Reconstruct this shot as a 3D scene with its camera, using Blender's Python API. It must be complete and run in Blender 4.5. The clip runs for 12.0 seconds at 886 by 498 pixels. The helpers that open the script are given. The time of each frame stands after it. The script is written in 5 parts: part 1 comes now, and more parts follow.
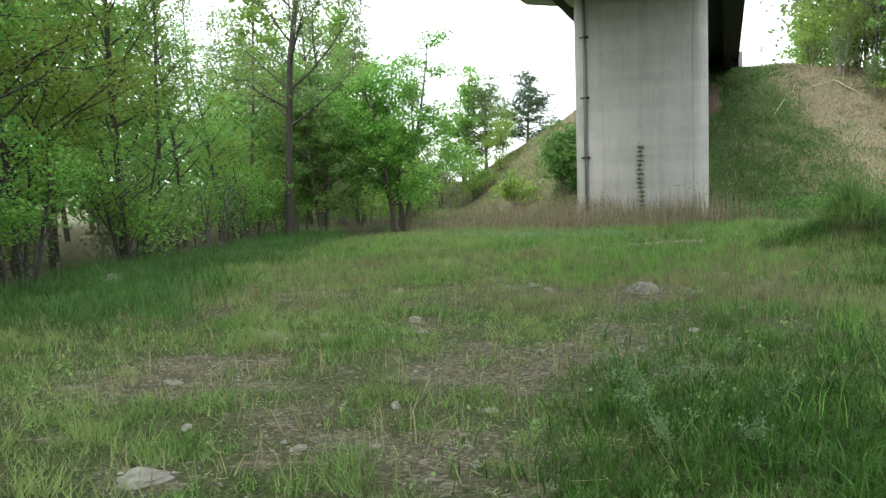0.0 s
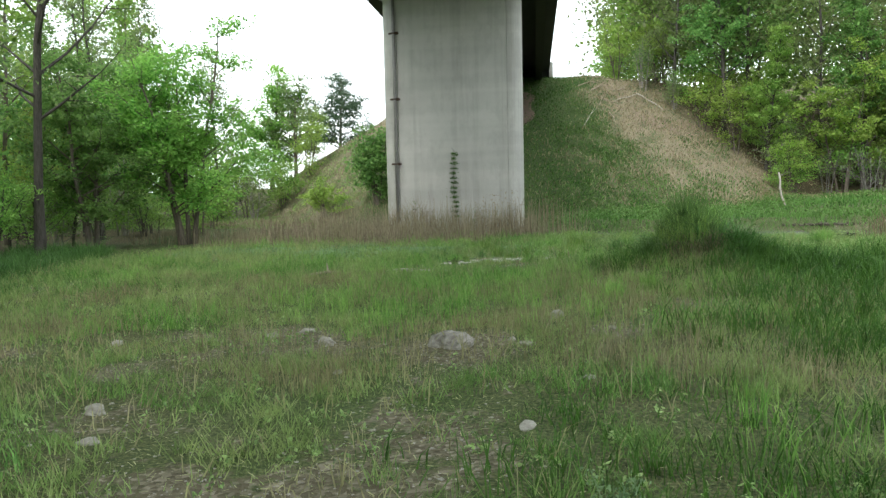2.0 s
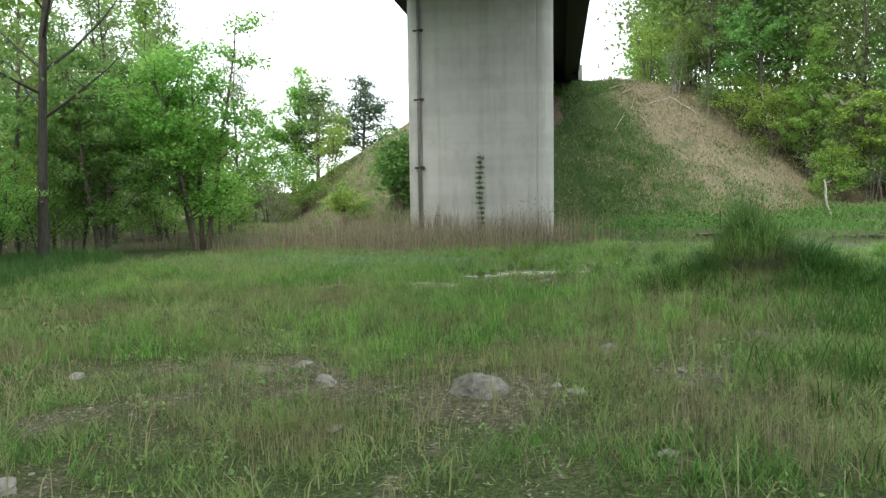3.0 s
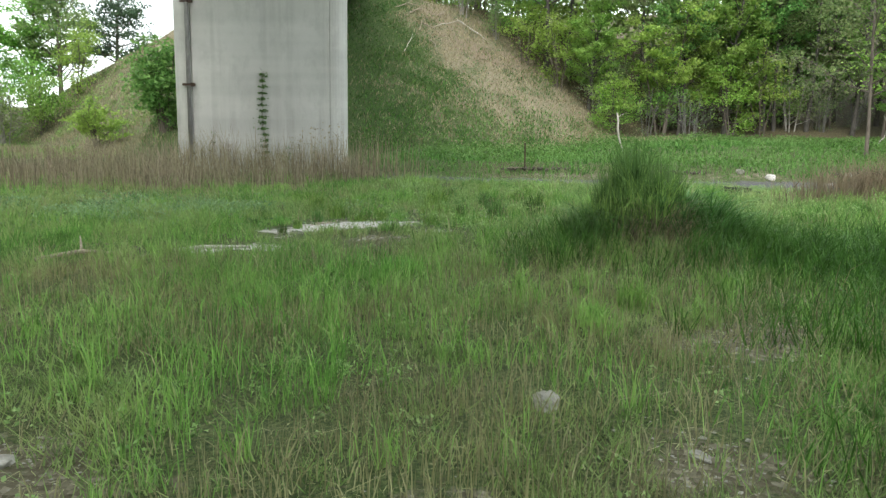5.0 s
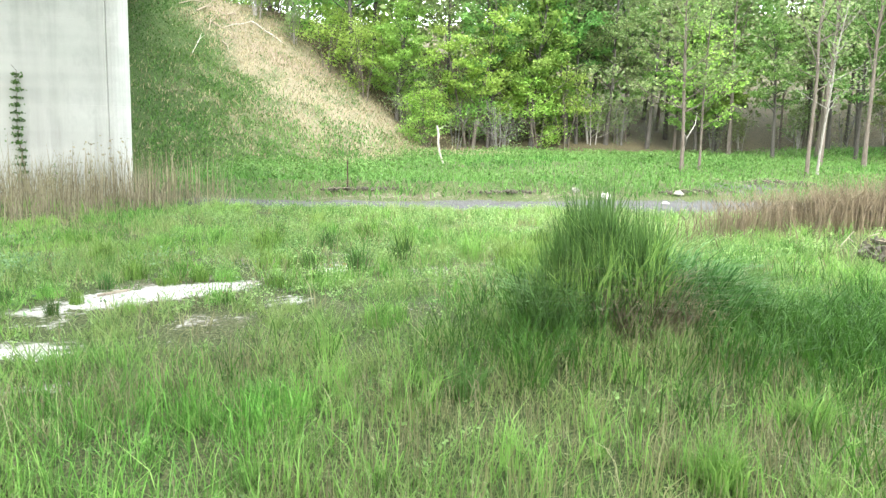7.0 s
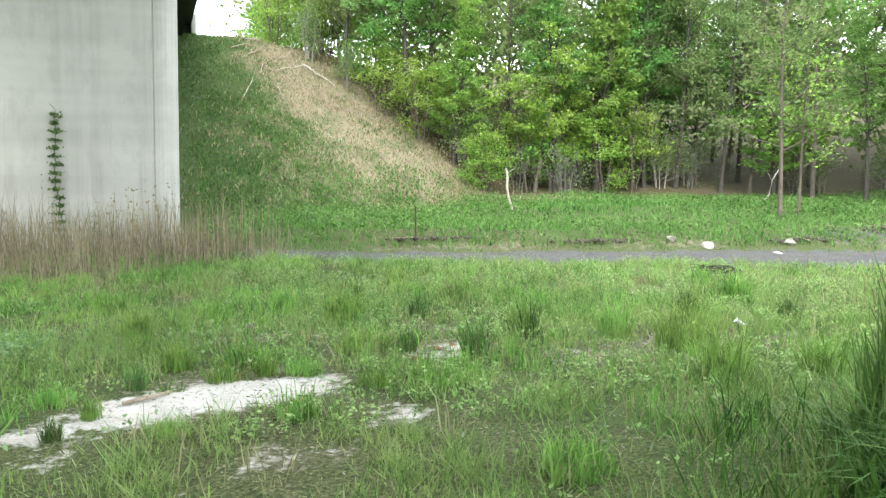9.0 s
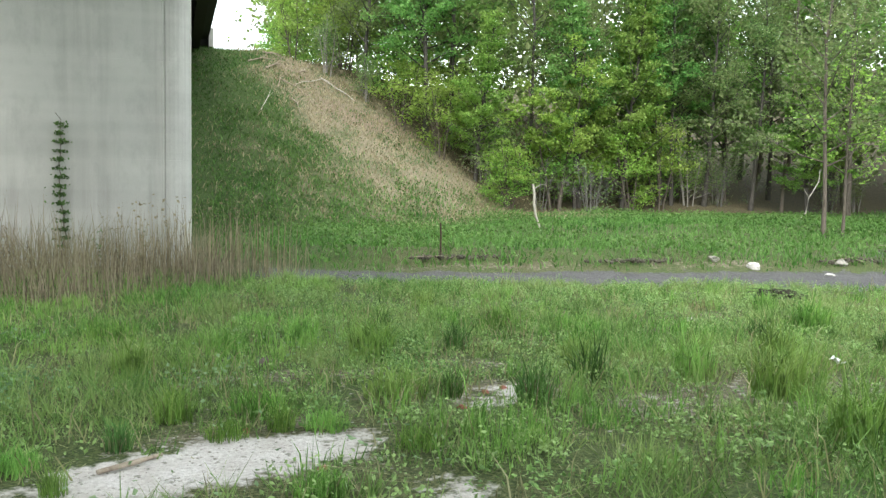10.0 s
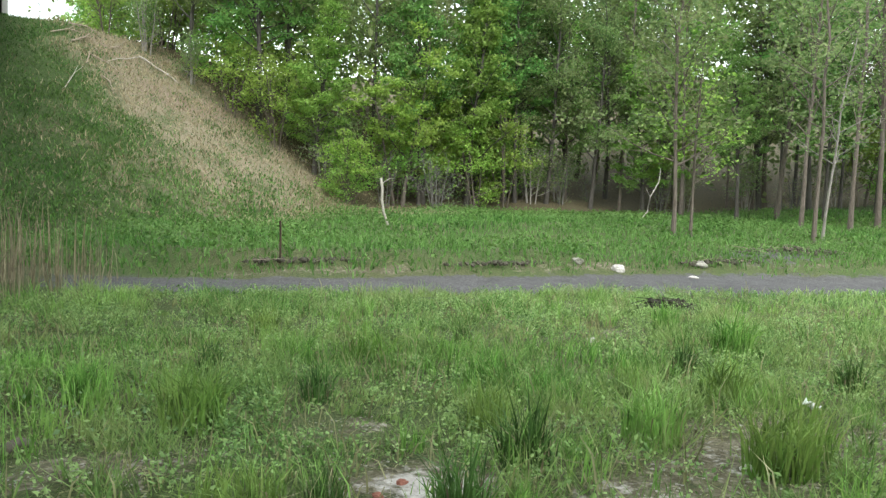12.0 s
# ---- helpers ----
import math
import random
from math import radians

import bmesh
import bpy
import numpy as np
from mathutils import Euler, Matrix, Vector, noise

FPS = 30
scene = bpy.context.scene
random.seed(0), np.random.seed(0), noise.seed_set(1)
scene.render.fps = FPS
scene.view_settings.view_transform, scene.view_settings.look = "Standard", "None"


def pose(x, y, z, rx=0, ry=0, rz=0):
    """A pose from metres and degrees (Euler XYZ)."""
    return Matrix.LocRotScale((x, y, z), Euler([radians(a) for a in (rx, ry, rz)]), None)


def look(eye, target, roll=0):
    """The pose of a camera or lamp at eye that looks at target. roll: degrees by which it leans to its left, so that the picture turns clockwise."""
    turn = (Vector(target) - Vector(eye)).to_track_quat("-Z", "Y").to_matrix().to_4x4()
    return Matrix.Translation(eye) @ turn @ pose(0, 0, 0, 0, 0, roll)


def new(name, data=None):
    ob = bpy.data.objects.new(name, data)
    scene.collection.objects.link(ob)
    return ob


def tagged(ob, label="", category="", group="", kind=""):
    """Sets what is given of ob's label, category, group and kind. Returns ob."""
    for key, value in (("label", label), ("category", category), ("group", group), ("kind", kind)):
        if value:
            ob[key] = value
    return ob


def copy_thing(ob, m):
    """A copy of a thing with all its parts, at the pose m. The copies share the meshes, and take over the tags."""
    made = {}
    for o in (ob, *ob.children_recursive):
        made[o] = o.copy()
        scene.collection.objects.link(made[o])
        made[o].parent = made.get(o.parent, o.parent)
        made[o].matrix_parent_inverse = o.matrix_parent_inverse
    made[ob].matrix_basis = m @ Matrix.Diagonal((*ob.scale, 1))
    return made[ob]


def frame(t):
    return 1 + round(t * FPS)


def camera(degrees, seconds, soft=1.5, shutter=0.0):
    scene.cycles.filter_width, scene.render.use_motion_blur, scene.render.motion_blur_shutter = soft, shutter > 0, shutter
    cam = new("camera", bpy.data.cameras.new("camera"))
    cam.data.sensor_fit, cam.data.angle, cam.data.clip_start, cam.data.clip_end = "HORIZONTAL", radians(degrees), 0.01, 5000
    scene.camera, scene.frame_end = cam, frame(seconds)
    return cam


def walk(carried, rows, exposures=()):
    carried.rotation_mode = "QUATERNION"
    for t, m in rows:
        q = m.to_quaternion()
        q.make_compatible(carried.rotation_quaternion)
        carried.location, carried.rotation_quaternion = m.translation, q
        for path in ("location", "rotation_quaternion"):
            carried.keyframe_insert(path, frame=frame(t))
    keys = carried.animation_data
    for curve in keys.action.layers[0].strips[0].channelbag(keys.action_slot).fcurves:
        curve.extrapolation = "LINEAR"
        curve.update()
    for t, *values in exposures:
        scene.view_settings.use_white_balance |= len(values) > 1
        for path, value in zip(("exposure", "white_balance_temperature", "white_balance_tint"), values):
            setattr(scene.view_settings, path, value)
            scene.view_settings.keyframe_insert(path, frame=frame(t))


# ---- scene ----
cam = camera(58.4, 12.0, soft=1.4)
PATH = [
    (0, (4.631, -1.191, 1.391), (3.847, 0.642, 1.229), -1.9),
    (0.5, (4.482, -0.425, 1.392), (4.022, 1.517, 1.264), -0.9),
    (1, (4.39, 0.263, 1.385), (4.117, 2.239, 1.239), -0.2),
    (1.5, (4.326, 0.986, 1.384), (4.05, 2.961, 1.233), -0.5),
    (2, (4.259, 1.595, 1.382), (3.908, 3.558, 1.227), -1.3),
    (2.5, (4.164, 2.26, 1.387), (3.747, 4.209, 1.224), -1.7),
    (2.7, (4.106, 2.503, 1.384), (3.675, 4.452, 1.26), -1.0),
    (4.3, (3.505, 5.015, 1.38), (3.414, 6.985, 1.049), -0.0),
    (4.5, (3.441, 5.285, 1.382), (3.419, 7.256, 1.045), 0.2),
    (5, (3.21, 5.613, 1.479), (3.366, 7.579, 1.147), 0.9),
    (5.5, (3.123, 6.365, 1.528), (3.458, 8.31, 1.206), 0.8),
    (6, (2.979, 7.017, 1.519), (3.491, 8.926, 1.216), 0.9),
    (6.5, (2.865, 7.678, 1.597), (3.518, 9.544, 1.298), 2.1),
    (7, (2.85, 8.465, 1.597), (3.518, 10.326, 1.295), 1.5),
    (7.2, (2.862, 8.753, 1.586), (3.51, 10.622, 1.29), 1.3),
    (8.8, (2.783, 10.653, 1.494), (3.366, 12.555, 1.287), 1.1),
    (9, (2.811, 10.856, 1.487), (3.38, 12.764, 1.297), 1.0),
    (9.5, (2.828, 11.415, 1.468), (3.368, 13.334, 1.31), 1.0),
    (10, (2.885, 11.959, 1.426), (3.417, 13.881, 1.279), 1.2),
    (10.5, (2.891, 12.486, 1.432), (3.483, 14.39, 1.277), 1.6),
    (11, (2.945, 12.954, 1.442), (3.652, 14.818, 1.28), 2.0),
    (11.5, (3.15, 13.526, 1.443), (3.973, 15.342, 1.283), 1.7),
    (12, (3.274, 13.938, 1.395), (4.195, 15.708, 1.248), 2.1),
]
walk(cam, [(t, look(eye, target, roll)) for t, eye, target, roll in PATH],
     exposures=[(0, 0.28), (0.5, 0.16), (1.5, 0.22), (4.5, 0.24), (5.5, 0.6), (6.1, 0.92), (6.5, 1.62), (7.2, 1.72), (8.8, 1.2), (9.5, 1.0), (10, 0.65), (10.5, 0.5), (11.5, 0.55), (12, 0.5)])

# ---- world, sky, sun ----
world = bpy.data.worlds.new("overcast_sky")
scene.world = world
world.use_nodes = True
wt = world.node_tree
wt.nodes.clear()
w_out = wt.nodes.new("ShaderNodeOutputWorld")
w_add = wt.nodes.new("ShaderNodeAddShader")
w_sky = wt.nodes.new("ShaderNodeTexSky")
w_sky.sky_type = "NISHITA"
w_sky.sun_disc = False
w_sky.sun_elevation, w_sky.sun_rotation = radians(47), radians(194)
w_sky.dust_density, w_sky.ozone_density = 4.0, 0.5
w_b1 = wt.nodes.new("ShaderNodeBackground")
w_b1.inputs["Strength"].default_value = 0.05
w_b2 = wt.nodes.new("ShaderNodeBackground")
w_b2.inputs["Color"].default_value = (0.925, 0.98, 1.0, 1)
w_b2.inputs["Strength"].default_value = 1.72
wt.links.new(w_sky.outputs[0], w_b1.inputs[0])
wt.links.new(w_b1.outputs[0], w_add.inputs[0])
wt.links.new(w_b2.outputs[0], w_add.inputs[1])
wt.links.new(w_add.outputs[0], w_out.inputs[0])

sun_data = bpy.data.lights.new("sun", "SUN")
sun_data.energy, sun_data.angle, sun_data.color = 1.35, radians(28), (1.0, 0.985, 0.95)
sun = new("sun", sun_data)
sun.matrix_world = look((-6, -24, 26), (0, 0, 0))


# ---- materials ----
def material(name, rough=0.8, metal=0.0):
    m = bpy.data.materials.new(name)
    m.use_nodes = True
    b = m.node_tree.nodes["Principled BSDF"]
    b.inputs["Roughness"].default_value = rough
    b.inputs["Metallic"].default_value = metal
    b.inputs["Specular IOR Level"].default_value = 0.25
    return m, m.node_tree, b


def node(t, kind, **values):
    n = t.nodes.new(kind)
    for key, value in values.items():
        n.inputs[key.replace("_", " ")].default_value = value
    return n


def ramp(t, source, stops):
    n = t.nodes.new("ShaderNodeValToRGB")
    while len(n.color_ramp.elements) < len(stops):
        n.color_ramp.elements.new(0.5)
    for e, (at, c) in zip(n.color_ramp.elements, stops):
        e.position = at
        e.color = (*c, 1) if len(c) == 3 else (c[0], c[0], c[0], 1)
    t.links.new(source, n.inputs[0])
    return n.outputs[0]


def mix(t, fac, a, b, mode="MIX"):
    n = t.nodes.new("ShaderNodeMix")
    n.data_type, n.blend_type = "RGBA", mode
    for value, sock in ((fac, n.inputs[0]), (a, n.inputs[6]), (b, n.inputs[7])):
        if isinstance(value, bpy.types.NodeSocket):
            t.links.new(value, sock)
        elif isinstance(value, (int, float)):
            sock.default_value = value
        else:
            sock.default_value = (*value, 1)
    return n.outputs[2]


def where(t, scale=(1, 1, 1), space="Position"):
    """Coordinates in metres: the world's (Position) or the thing's own (Object)."""
    if space == "Position":
        out = t.nodes.new("ShaderNodeNewGeometry").outputs["Position"]
    else:
        out = t.nodes.new("ShaderNodeTexCoord").outputs["Object"]
    m = t.nodes.new("ShaderNodeMapping")
    m.inputs["Scale"].default_value = scale
    t.links.new(out, m.inputs[0])
    return m.outputs[0]


def noisy(t, co, scale, detail=4.0, rough=0.55):
    n = node(t, "ShaderNodeTexNoise", Scale=scale, Detail=detail, Roughness=rough)
    t.links.new(co, n.inputs["Vector"])
    return n.outputs[0]


def bump(t, b, height, strength, distance):
    n = node(t, "ShaderNodeBump", Strength=strength, Distance=distance)
    t.links.new(height, n.inputs["Height"])
    t.links.new(n.outputs[0], b.inputs["Normal"])


def leafy(name, dark, light, odd, patch_scale=0.5, through_light=0.35, rough=0.55, fleck=0.7):
    """Foliage: every leaf or blade differs a little, larger patches differ too, and some light passes through."""
    dark, light, odd = tuple(0.62 * v for v in dark), tuple(0.84 * v for v in light), tuple(0.86 * v for v in odd)
    m, t, b = material(name, rough)
    geo = t.nodes.new("ShaderNodeNewGeometry")
    info = t.nodes.new("ShaderNodeObjectInfo")
    c = ramp(t, geo.outputs["Random Per Island"], [(0.0, dark), (0.8, light), (1.0, odd)])
    patch = noisy(t, where(t), patch_scale, 3.0)
    c = mix(t, ramp(t, patch, [(0.38, (0.0,)), (0.62, (0.6,))]), c, odd)
    c = mix(t, ramp(t, noisy(t, where(t), patch_scale * 3.3, 2.0), [(0.55, (0.0,)), (0.68, (0.45,))]), c, dark)
    c = mix(t, ramp(t, noisy(t, where(t), 7.0, 2.0), [(0.54, (0.0,)), (0.66, (fleck,))]), c, tuple(0.55 * v for v in dark))
    hue = node(t, "ShaderNodeHueSaturation")
    hmap = node(t, "ShaderNodeMapRange", To_Min=0.485, To_Max=0.515)
    vmap = node(t, "ShaderNodeMapRange", To_Min=0.8, To_Max=1.2)
    t.links.new(info.outputs["Random"], hmap.inputs[0])
    t.links.new(info.outputs["Random"], vmap.inputs[0])
    t.links.new(hmap.outputs[0], hue.inputs["Hue"])
    t.links.new(vmap.outputs[0], hue.inputs["Value"])
    t.links.new(c, hue.inputs["Color"])
    c = hue.outputs[0]
    t.links.new(c, b.inputs["Base Color"])
    tr = t.nodes.new("ShaderNodeBsdfTranslucent")
    t.links.new(c, tr.inputs[0])
    mx = t.nodes.new("ShaderNodeMixShader")
    mx.inputs[0].default_value = through_light
    t.links.new(b.outputs[0], mx.inputs[1])
    t.links.new(tr.outputs[0], mx.inputs[2])
    t.links.new(mx.outputs[0], t.nodes["Material Output"].inputs[0])
    return m


M_GRASS = leafy("short_grass", (0.10, 0.24, 0.045), (0.25, 0.47, 0.115), (0.42, 0.48, 0.20), 0.6, 0.3)
M_WEED = leafy("herb_leaves", (0.15, 0.30, 0.08), (0.33, 0.54, 0.17), (0.40, 0.54, 0.21), 0.8, 0.3)
M_PALE = leafy("pale_herb_leaves", (0.15, 0.27, 0.11), (0.26, 0.40, 0.19), (0.30, 0.41, 0.21), 0.8, 0.4)
M_TALL = leafy("tall_grass", (0.10, 0.26, 0.04), (0.25, 0.52, 0.10), (0.37, 0.54, 0.15), 0.6, 0.3)
M_CLUMP = leafy("clump_grass", (0.045, 0.13, 0.026), (0.11, 0.255, 0.058), (0.155, 0.29, 0.08), 1.2, 0.25)
M_RANK = leafy("rank_grass", (0.035, 0.14, 0.018), (0.075, 0.26, 0.034), (0.10, 0.27, 0.045), 1.2, 0.3)
M_MEADOW = leafy("lush_grass", (0.065, 0.21, 0.036), (0.16, 0.38, 0.08), (0.23, 0.40, 0.12), 0.35, 0.35)
M_SLOPE = leafy("slope_grass", (0.05, 0.16, 0.03), (0.11, 0.255, 0.05), (0.155, 0.25, 0.07), 0.35, 0.3)
M_HAY = leafy("dry_field_grass", (0.26, 0.26, 0.13), (0.50, 0.49, 0.28), (0.40, 0.42, 0.19), 0.5, 0.25, 0.7)
M_STRAW = leafy("dry_straw", (0.27, 0.225, 0.14), (0.47, 0.405, 0.27), (0.36, 0.30, 0.185), 0.5, 0.25, 0.7)
M_REED = leafy("dead_reed", (0.21, 0.17, 0.12), (0.42, 0.355, 0.255), (0.31, 0.29, 0.17), 0.5, 0.25, 0.7)
M_LEAF = [
    leafy("leaf_fresh", (0.15, 0.37, 0.06), (0.33, 0.62, 0.13), (0.42, 0.63, 0.16), 0.7, 0.5, 0.5, 0.3),
    leafy("leaf_deep", (0.10, 0.27, 0.065), (0.235, 0.48, 0.125), (0.31, 0.52, 0.15), 0.7, 0.5, 0.5, 0.3),
    leafy("leaf_yellow", (0.21, 0.40, 0.055), (0.40, 0.63, 0.12), (0.48, 0.62, 0.16), 0.7, 0.5, 0.5, 0.3),
    leafy("leaf_olive", (0.14, 0.26, 0.085), (0.28, 0.43, 0.15), (0.36, 0.43, 0.19), 0.7, 0.5, 0.5, 0.3),
    leafy("needle_dark", (0.045, 0.09, 0.05), (0.09, 0.155, 0.085), (0.11, 0.17, 0.085), 0.7, 0.25, 0.5, 0.3),
]


def bark(name, dark, light):
    m, t, b = material(name, 0.9)
    co = where(t, (1, 1, 0.16), "Object")
    n = noisy(t, co, 30.0, 5.0, 0.65)
    big = noisy(t, where(t, (1, 1, 0.5), "Object"), 1.6, 3.0)
    c = ramp(t, n, [(0.3, dark), (0.7, light)])
    c = mix(t, ramp(t, big, [(0.45, (0.0,)), (0.75, (0.5,))]), c, tuple(0.6 * v + 0.05 for v in light))
    t.links.new(c, b.inputs["Base Color"])
    bump(t, b, n, 0.8, 0.02)
    return m


M_BARK = bark("grey_brown_bark", (0.07, 0.058, 0.046), (0.20, 0.17, 0.14))
M_BARK_DARK = bark("dark_brown_bark", (0.035, 0.032, 0.027), (0.115, 0.106, 0.092))
M_BARK_GREY = bark("grey_furrowed_bark", (0.075, 0.073, 0.066), (0.22, 0.213, 0.195))
M_BARK_PALE = bark("pale_grey_bark", (0.16, 0.15, 0.13), (0.38, 0.36, 0.32))
M_DEADWOOD = bark("bleached_dead_wood", (0.28, 0.255, 0.215), (0.56, 0.53, 0.47))
M_LOG = bark("weathered_log", (0.20, 0.16, 0.12), (0.42, 0.36, 0.28))


def concrete(name, tint=(1, 1, 1)):
    m, t, b = material(name, 0.85)
    co = where(t, (1, 1, 1), "Object")
    broad = noisy(t, co, 0.55, 5.0, 0.6)
    streak = noisy(t, where(t, (2.6, 2.6, 0.12), "Object"), 1.2, 5.0, 0.6)
    bands = noisy(t, where(t, (0.05, 0.05, 1.0), "Object"), 1.3, 3.0)
    grain = noisy(t, co, 60.0, 4.0, 0.7)
    c = ramp(t, broad, [(0.3, (0.355, 0.36, 0.33)), (0.7, (0.50, 0.505, 0.468))])
    c = mix(t, ramp(t, streak, [(0.48, (0.0,)), (0.72, (0.75,))]), c, (0.25, 0.24, 0.215))
    c = mix(t, ramp(t, bands, [(0.42, (0.0,)), (0.66, (0.5,))]), c, (0.60, 0.605, 0.56))
    blotch = noisy(t, where(t, (1.3, 1.3, 0.7), "Object"), 1.9, 6.0, 0.7)
    c = mix(t, ramp(t, blotch, [(0.5, (0.0,)), (0.68, (0.45,))]), c, (0.30, 0.295, 0.27))
    c = mix(t, 0.22, c, ramp(t, grain, [(0.3, (0.25, 0.245, 0.23)), (0.7, (0.62, 0.61, 0.58))]))
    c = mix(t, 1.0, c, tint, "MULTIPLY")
    t.links.new(c, b.inputs["Base Color"])
    bump(t, b, grain, 0.25, 0.004)
    return m


M_CONC = concrete("weathered_concrete")
# same concrete at a tenth: shade under the deck is in the colour
M_CONC_SHADED = concrete("shaded_concrete", (0.10, 0.10, 0.105))


def plain(name, dark, light, scale, rough=0.8, metal=0.0, relief=0.4, depth=0.01):
    m, t, b = material(name, rough, metal)
    co = where(t, (1, 1, 1), "Object")
    n = noisy(t, co, scale, 5.0, 0.65)
    big = noisy(t, co, scale * 0.13, 3.0)
    c = mix(t, 0.35, ramp(t, n, [(0.3, dark), (0.7, light)]), ramp(t, big, [(0.35, dark), (0.65, light)]))
    t.links.new(c, b.inputs["Base Color"])
    bump(t, b, n, relief, depth)
    return m


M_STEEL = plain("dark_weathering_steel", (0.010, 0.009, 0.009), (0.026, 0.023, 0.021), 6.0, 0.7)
M_PIPE = plain("galvanised_pipe", (0.16, 0.155, 0.15), (0.30, 0.295, 0.285), 12.0, 0.6, 0.2)
M_IRON = plain("rusty_iron", (0.035, 0.025, 0.02), (0.10, 0.065, 0.045), 25.0, 0.8)
M_ROCK = plain("pale_rock", (0.17, 0.165, 0.135), (0.44, 0.43, 0.375), 14.0, 0.9, 0.0, 0.8, 0.02)
M_BOULDER = plain("dirty_boulder", (0.13, 0.125, 0.105), (0.45, 0.435, 0.39), 26.0, 0.95, 0.0, 1.0, 0.05)
M_ROCK_WHITE = plain("whitish_rock", (0.45, 0.43, 0.40), (0.68, 0.66, 0.62), 9.0, 0.9, 0.0, 0.8, 0.02)
M_DIRT = plain("reddish_bare_soil", (0.09, 0.068, 0.052), (0.19, 0.135, 0.10), 4.0, 0.95, 0.0, 0.8, 0.03)
M_MULCH = plain("dark_rotten_debris", (0.05, 0.047, 0.035), (0.14, 0.13, 0.10), 18.0, 0.95, 0.0, 0.9, 0.03)
M_ROT = plain("black_rotten_debris", (0.018, 0.018, 0.012), (0.06, 0.058, 0.04), 18.0, 0.95, 0.0, 0.9, 0.03)
M_BRICK = plain("broken_brick", (0.22, 0.085, 0.06), (0.42, 0.19, 0.14), 20.0, 0.9)
M_LITTER = plain("white_litter", (0.6, 0.62, 0.63), (0.8, 0.82, 0.83), 20.0, 0.5)


def ground_material():
    m, t, b = material("ground_soil_and_thatch", 0.95)

    def field(name):
        a = t.nodes.new("ShaderNodeAttribute")
        a.attribute_name = name
        return a.outputs["Fac"]

    co = where(t)
    fine = noisy(t, co, 42.0, 6.0, 0.75)
    mid = noisy(t, co, 3.2, 5.0, 0.65)
    wide = noisy(t, co, 0.5, 4.0)
    rag = noisy(t, co, 11.0, 4.0, 0.7)
    vor = node(t, "ShaderNodeTexVoronoi", Scale=34.0)
    t.links.new(co, vor.inputs["Vector"])
    pebble = ramp(t, vor.outputs["Color"], [(0.1, (0.065, 0.06, 0.037)), (0.6, (0.20, 0.182, 0.12)), (1.0, (0.50, 0.465, 0.37))])
    soil = mix(t, ramp(t, mid, [(0.35, (0.15,)), (0.65, (0.7,))]), (0.088, 0.08, 0.046), pebble)
    thatch = ramp(t, fine, [(0.38, (0.026, 0.038, 0.013)), (0.5, (0.075, 0.09, 0.034)), (0.64, (0.20, 0.185, 0.10))])
    green = ramp(t, fine, [(0.38, (0.02, 0.04, 0.010)), (0.62, (0.095, 0.145, 0.04))])
    turf = mix(t, ramp(t, wide, [(0.4, (0.15,)), (0.62, (0.85,))]), thatch, green)

    turf = mix(t, field("bank"), turf, ramp(t, fine, [(0.38, (0.018, 0.04, 0.010)), (0.62, (0.075, 0.115, 0.032))]))

    def math_node(kind, a, b, add=0.0):
        n = t.nodes.new("ShaderNodeMath")
        n.operation = kind
        for value, sock in zip((a, b, add), n.inputs):
            if isinstance(value, bpy.types.NodeSocket):
                t.links.new(value, sock)
            else:
                sock.default_value = value
        return n.outputs[0]

    ragged = math_node("MULTIPLY_ADD", mid, 1.3, math_node("MULTIPLY_ADD", rag, 1.3, -1.3))

    def edge(name, low, high):
        """A field of the ground with a ragged border."""
        return ramp(t, math_node("ADD", field(name), ragged), [(low, (0.0,)), (high, (1.0,))])

    c = mix(t, edge("soil", 0.6, 0.84), turf, soil)
    dryc = ramp(t, fine, [(0.3, (0.14, 0.12, 0.078)), (0.7, (0.30, 0.262, 0.182))])
    c = mix(t, edge("dry", 0.2, 1.05), c, dryc)
    pathc = ramp(t, fine, [(0.3, (0.13, 0.10, 0.072)), (0.7, (0.29, 0.235, 0.17))])
    c = mix(t, edge("path", 0.3, 1.0), c, pathc)
    litter = ramp(t, vor.outputs["Color"], [(0.2, (0.045, 0.045, 0.022)), (0.8, (0.14, 0.115, 0.065))])
    c = mix(t, edge("litter", 0.4, 0.65), c, litter)
    gravel = ramp(t, vor.outputs["Color"], [(0.1, (0.045, 0.045, 0.046)), (0.7, (0.11, 0.109, 0.108)), (1.0, (0.22, 0.215, 0.21))])
    c = mix(t, edge("track", 0.42, 0.58), c, mix(t, 0.5, gravel, ramp(t, mid, [(0.3, (0.05, 0.05, 0.05)), (0.7, (0.125, 0.122, 0.12))])))
    sand = mix(t, ramp(t, mid, [(0.4, (0.0,)), (0.66, (0.55,))]), ramp(t, fine, [(0.25, (0.42, 0.395, 0.36)), (0.7, (0.72, 0.70, 0.67))]), (0.34, 0.31, 0.26))
    c = mix(t, edge("sand", 0.42, 0.7), c, sand)
    t.links.new(c, b.inputs["Base Color"])
    h = mix(t, 0.5, fine, vor.outputs["Distance"])
    bump(t, b, h, 0.7, 0.03)
    return m


M_GROUND = ground_material()


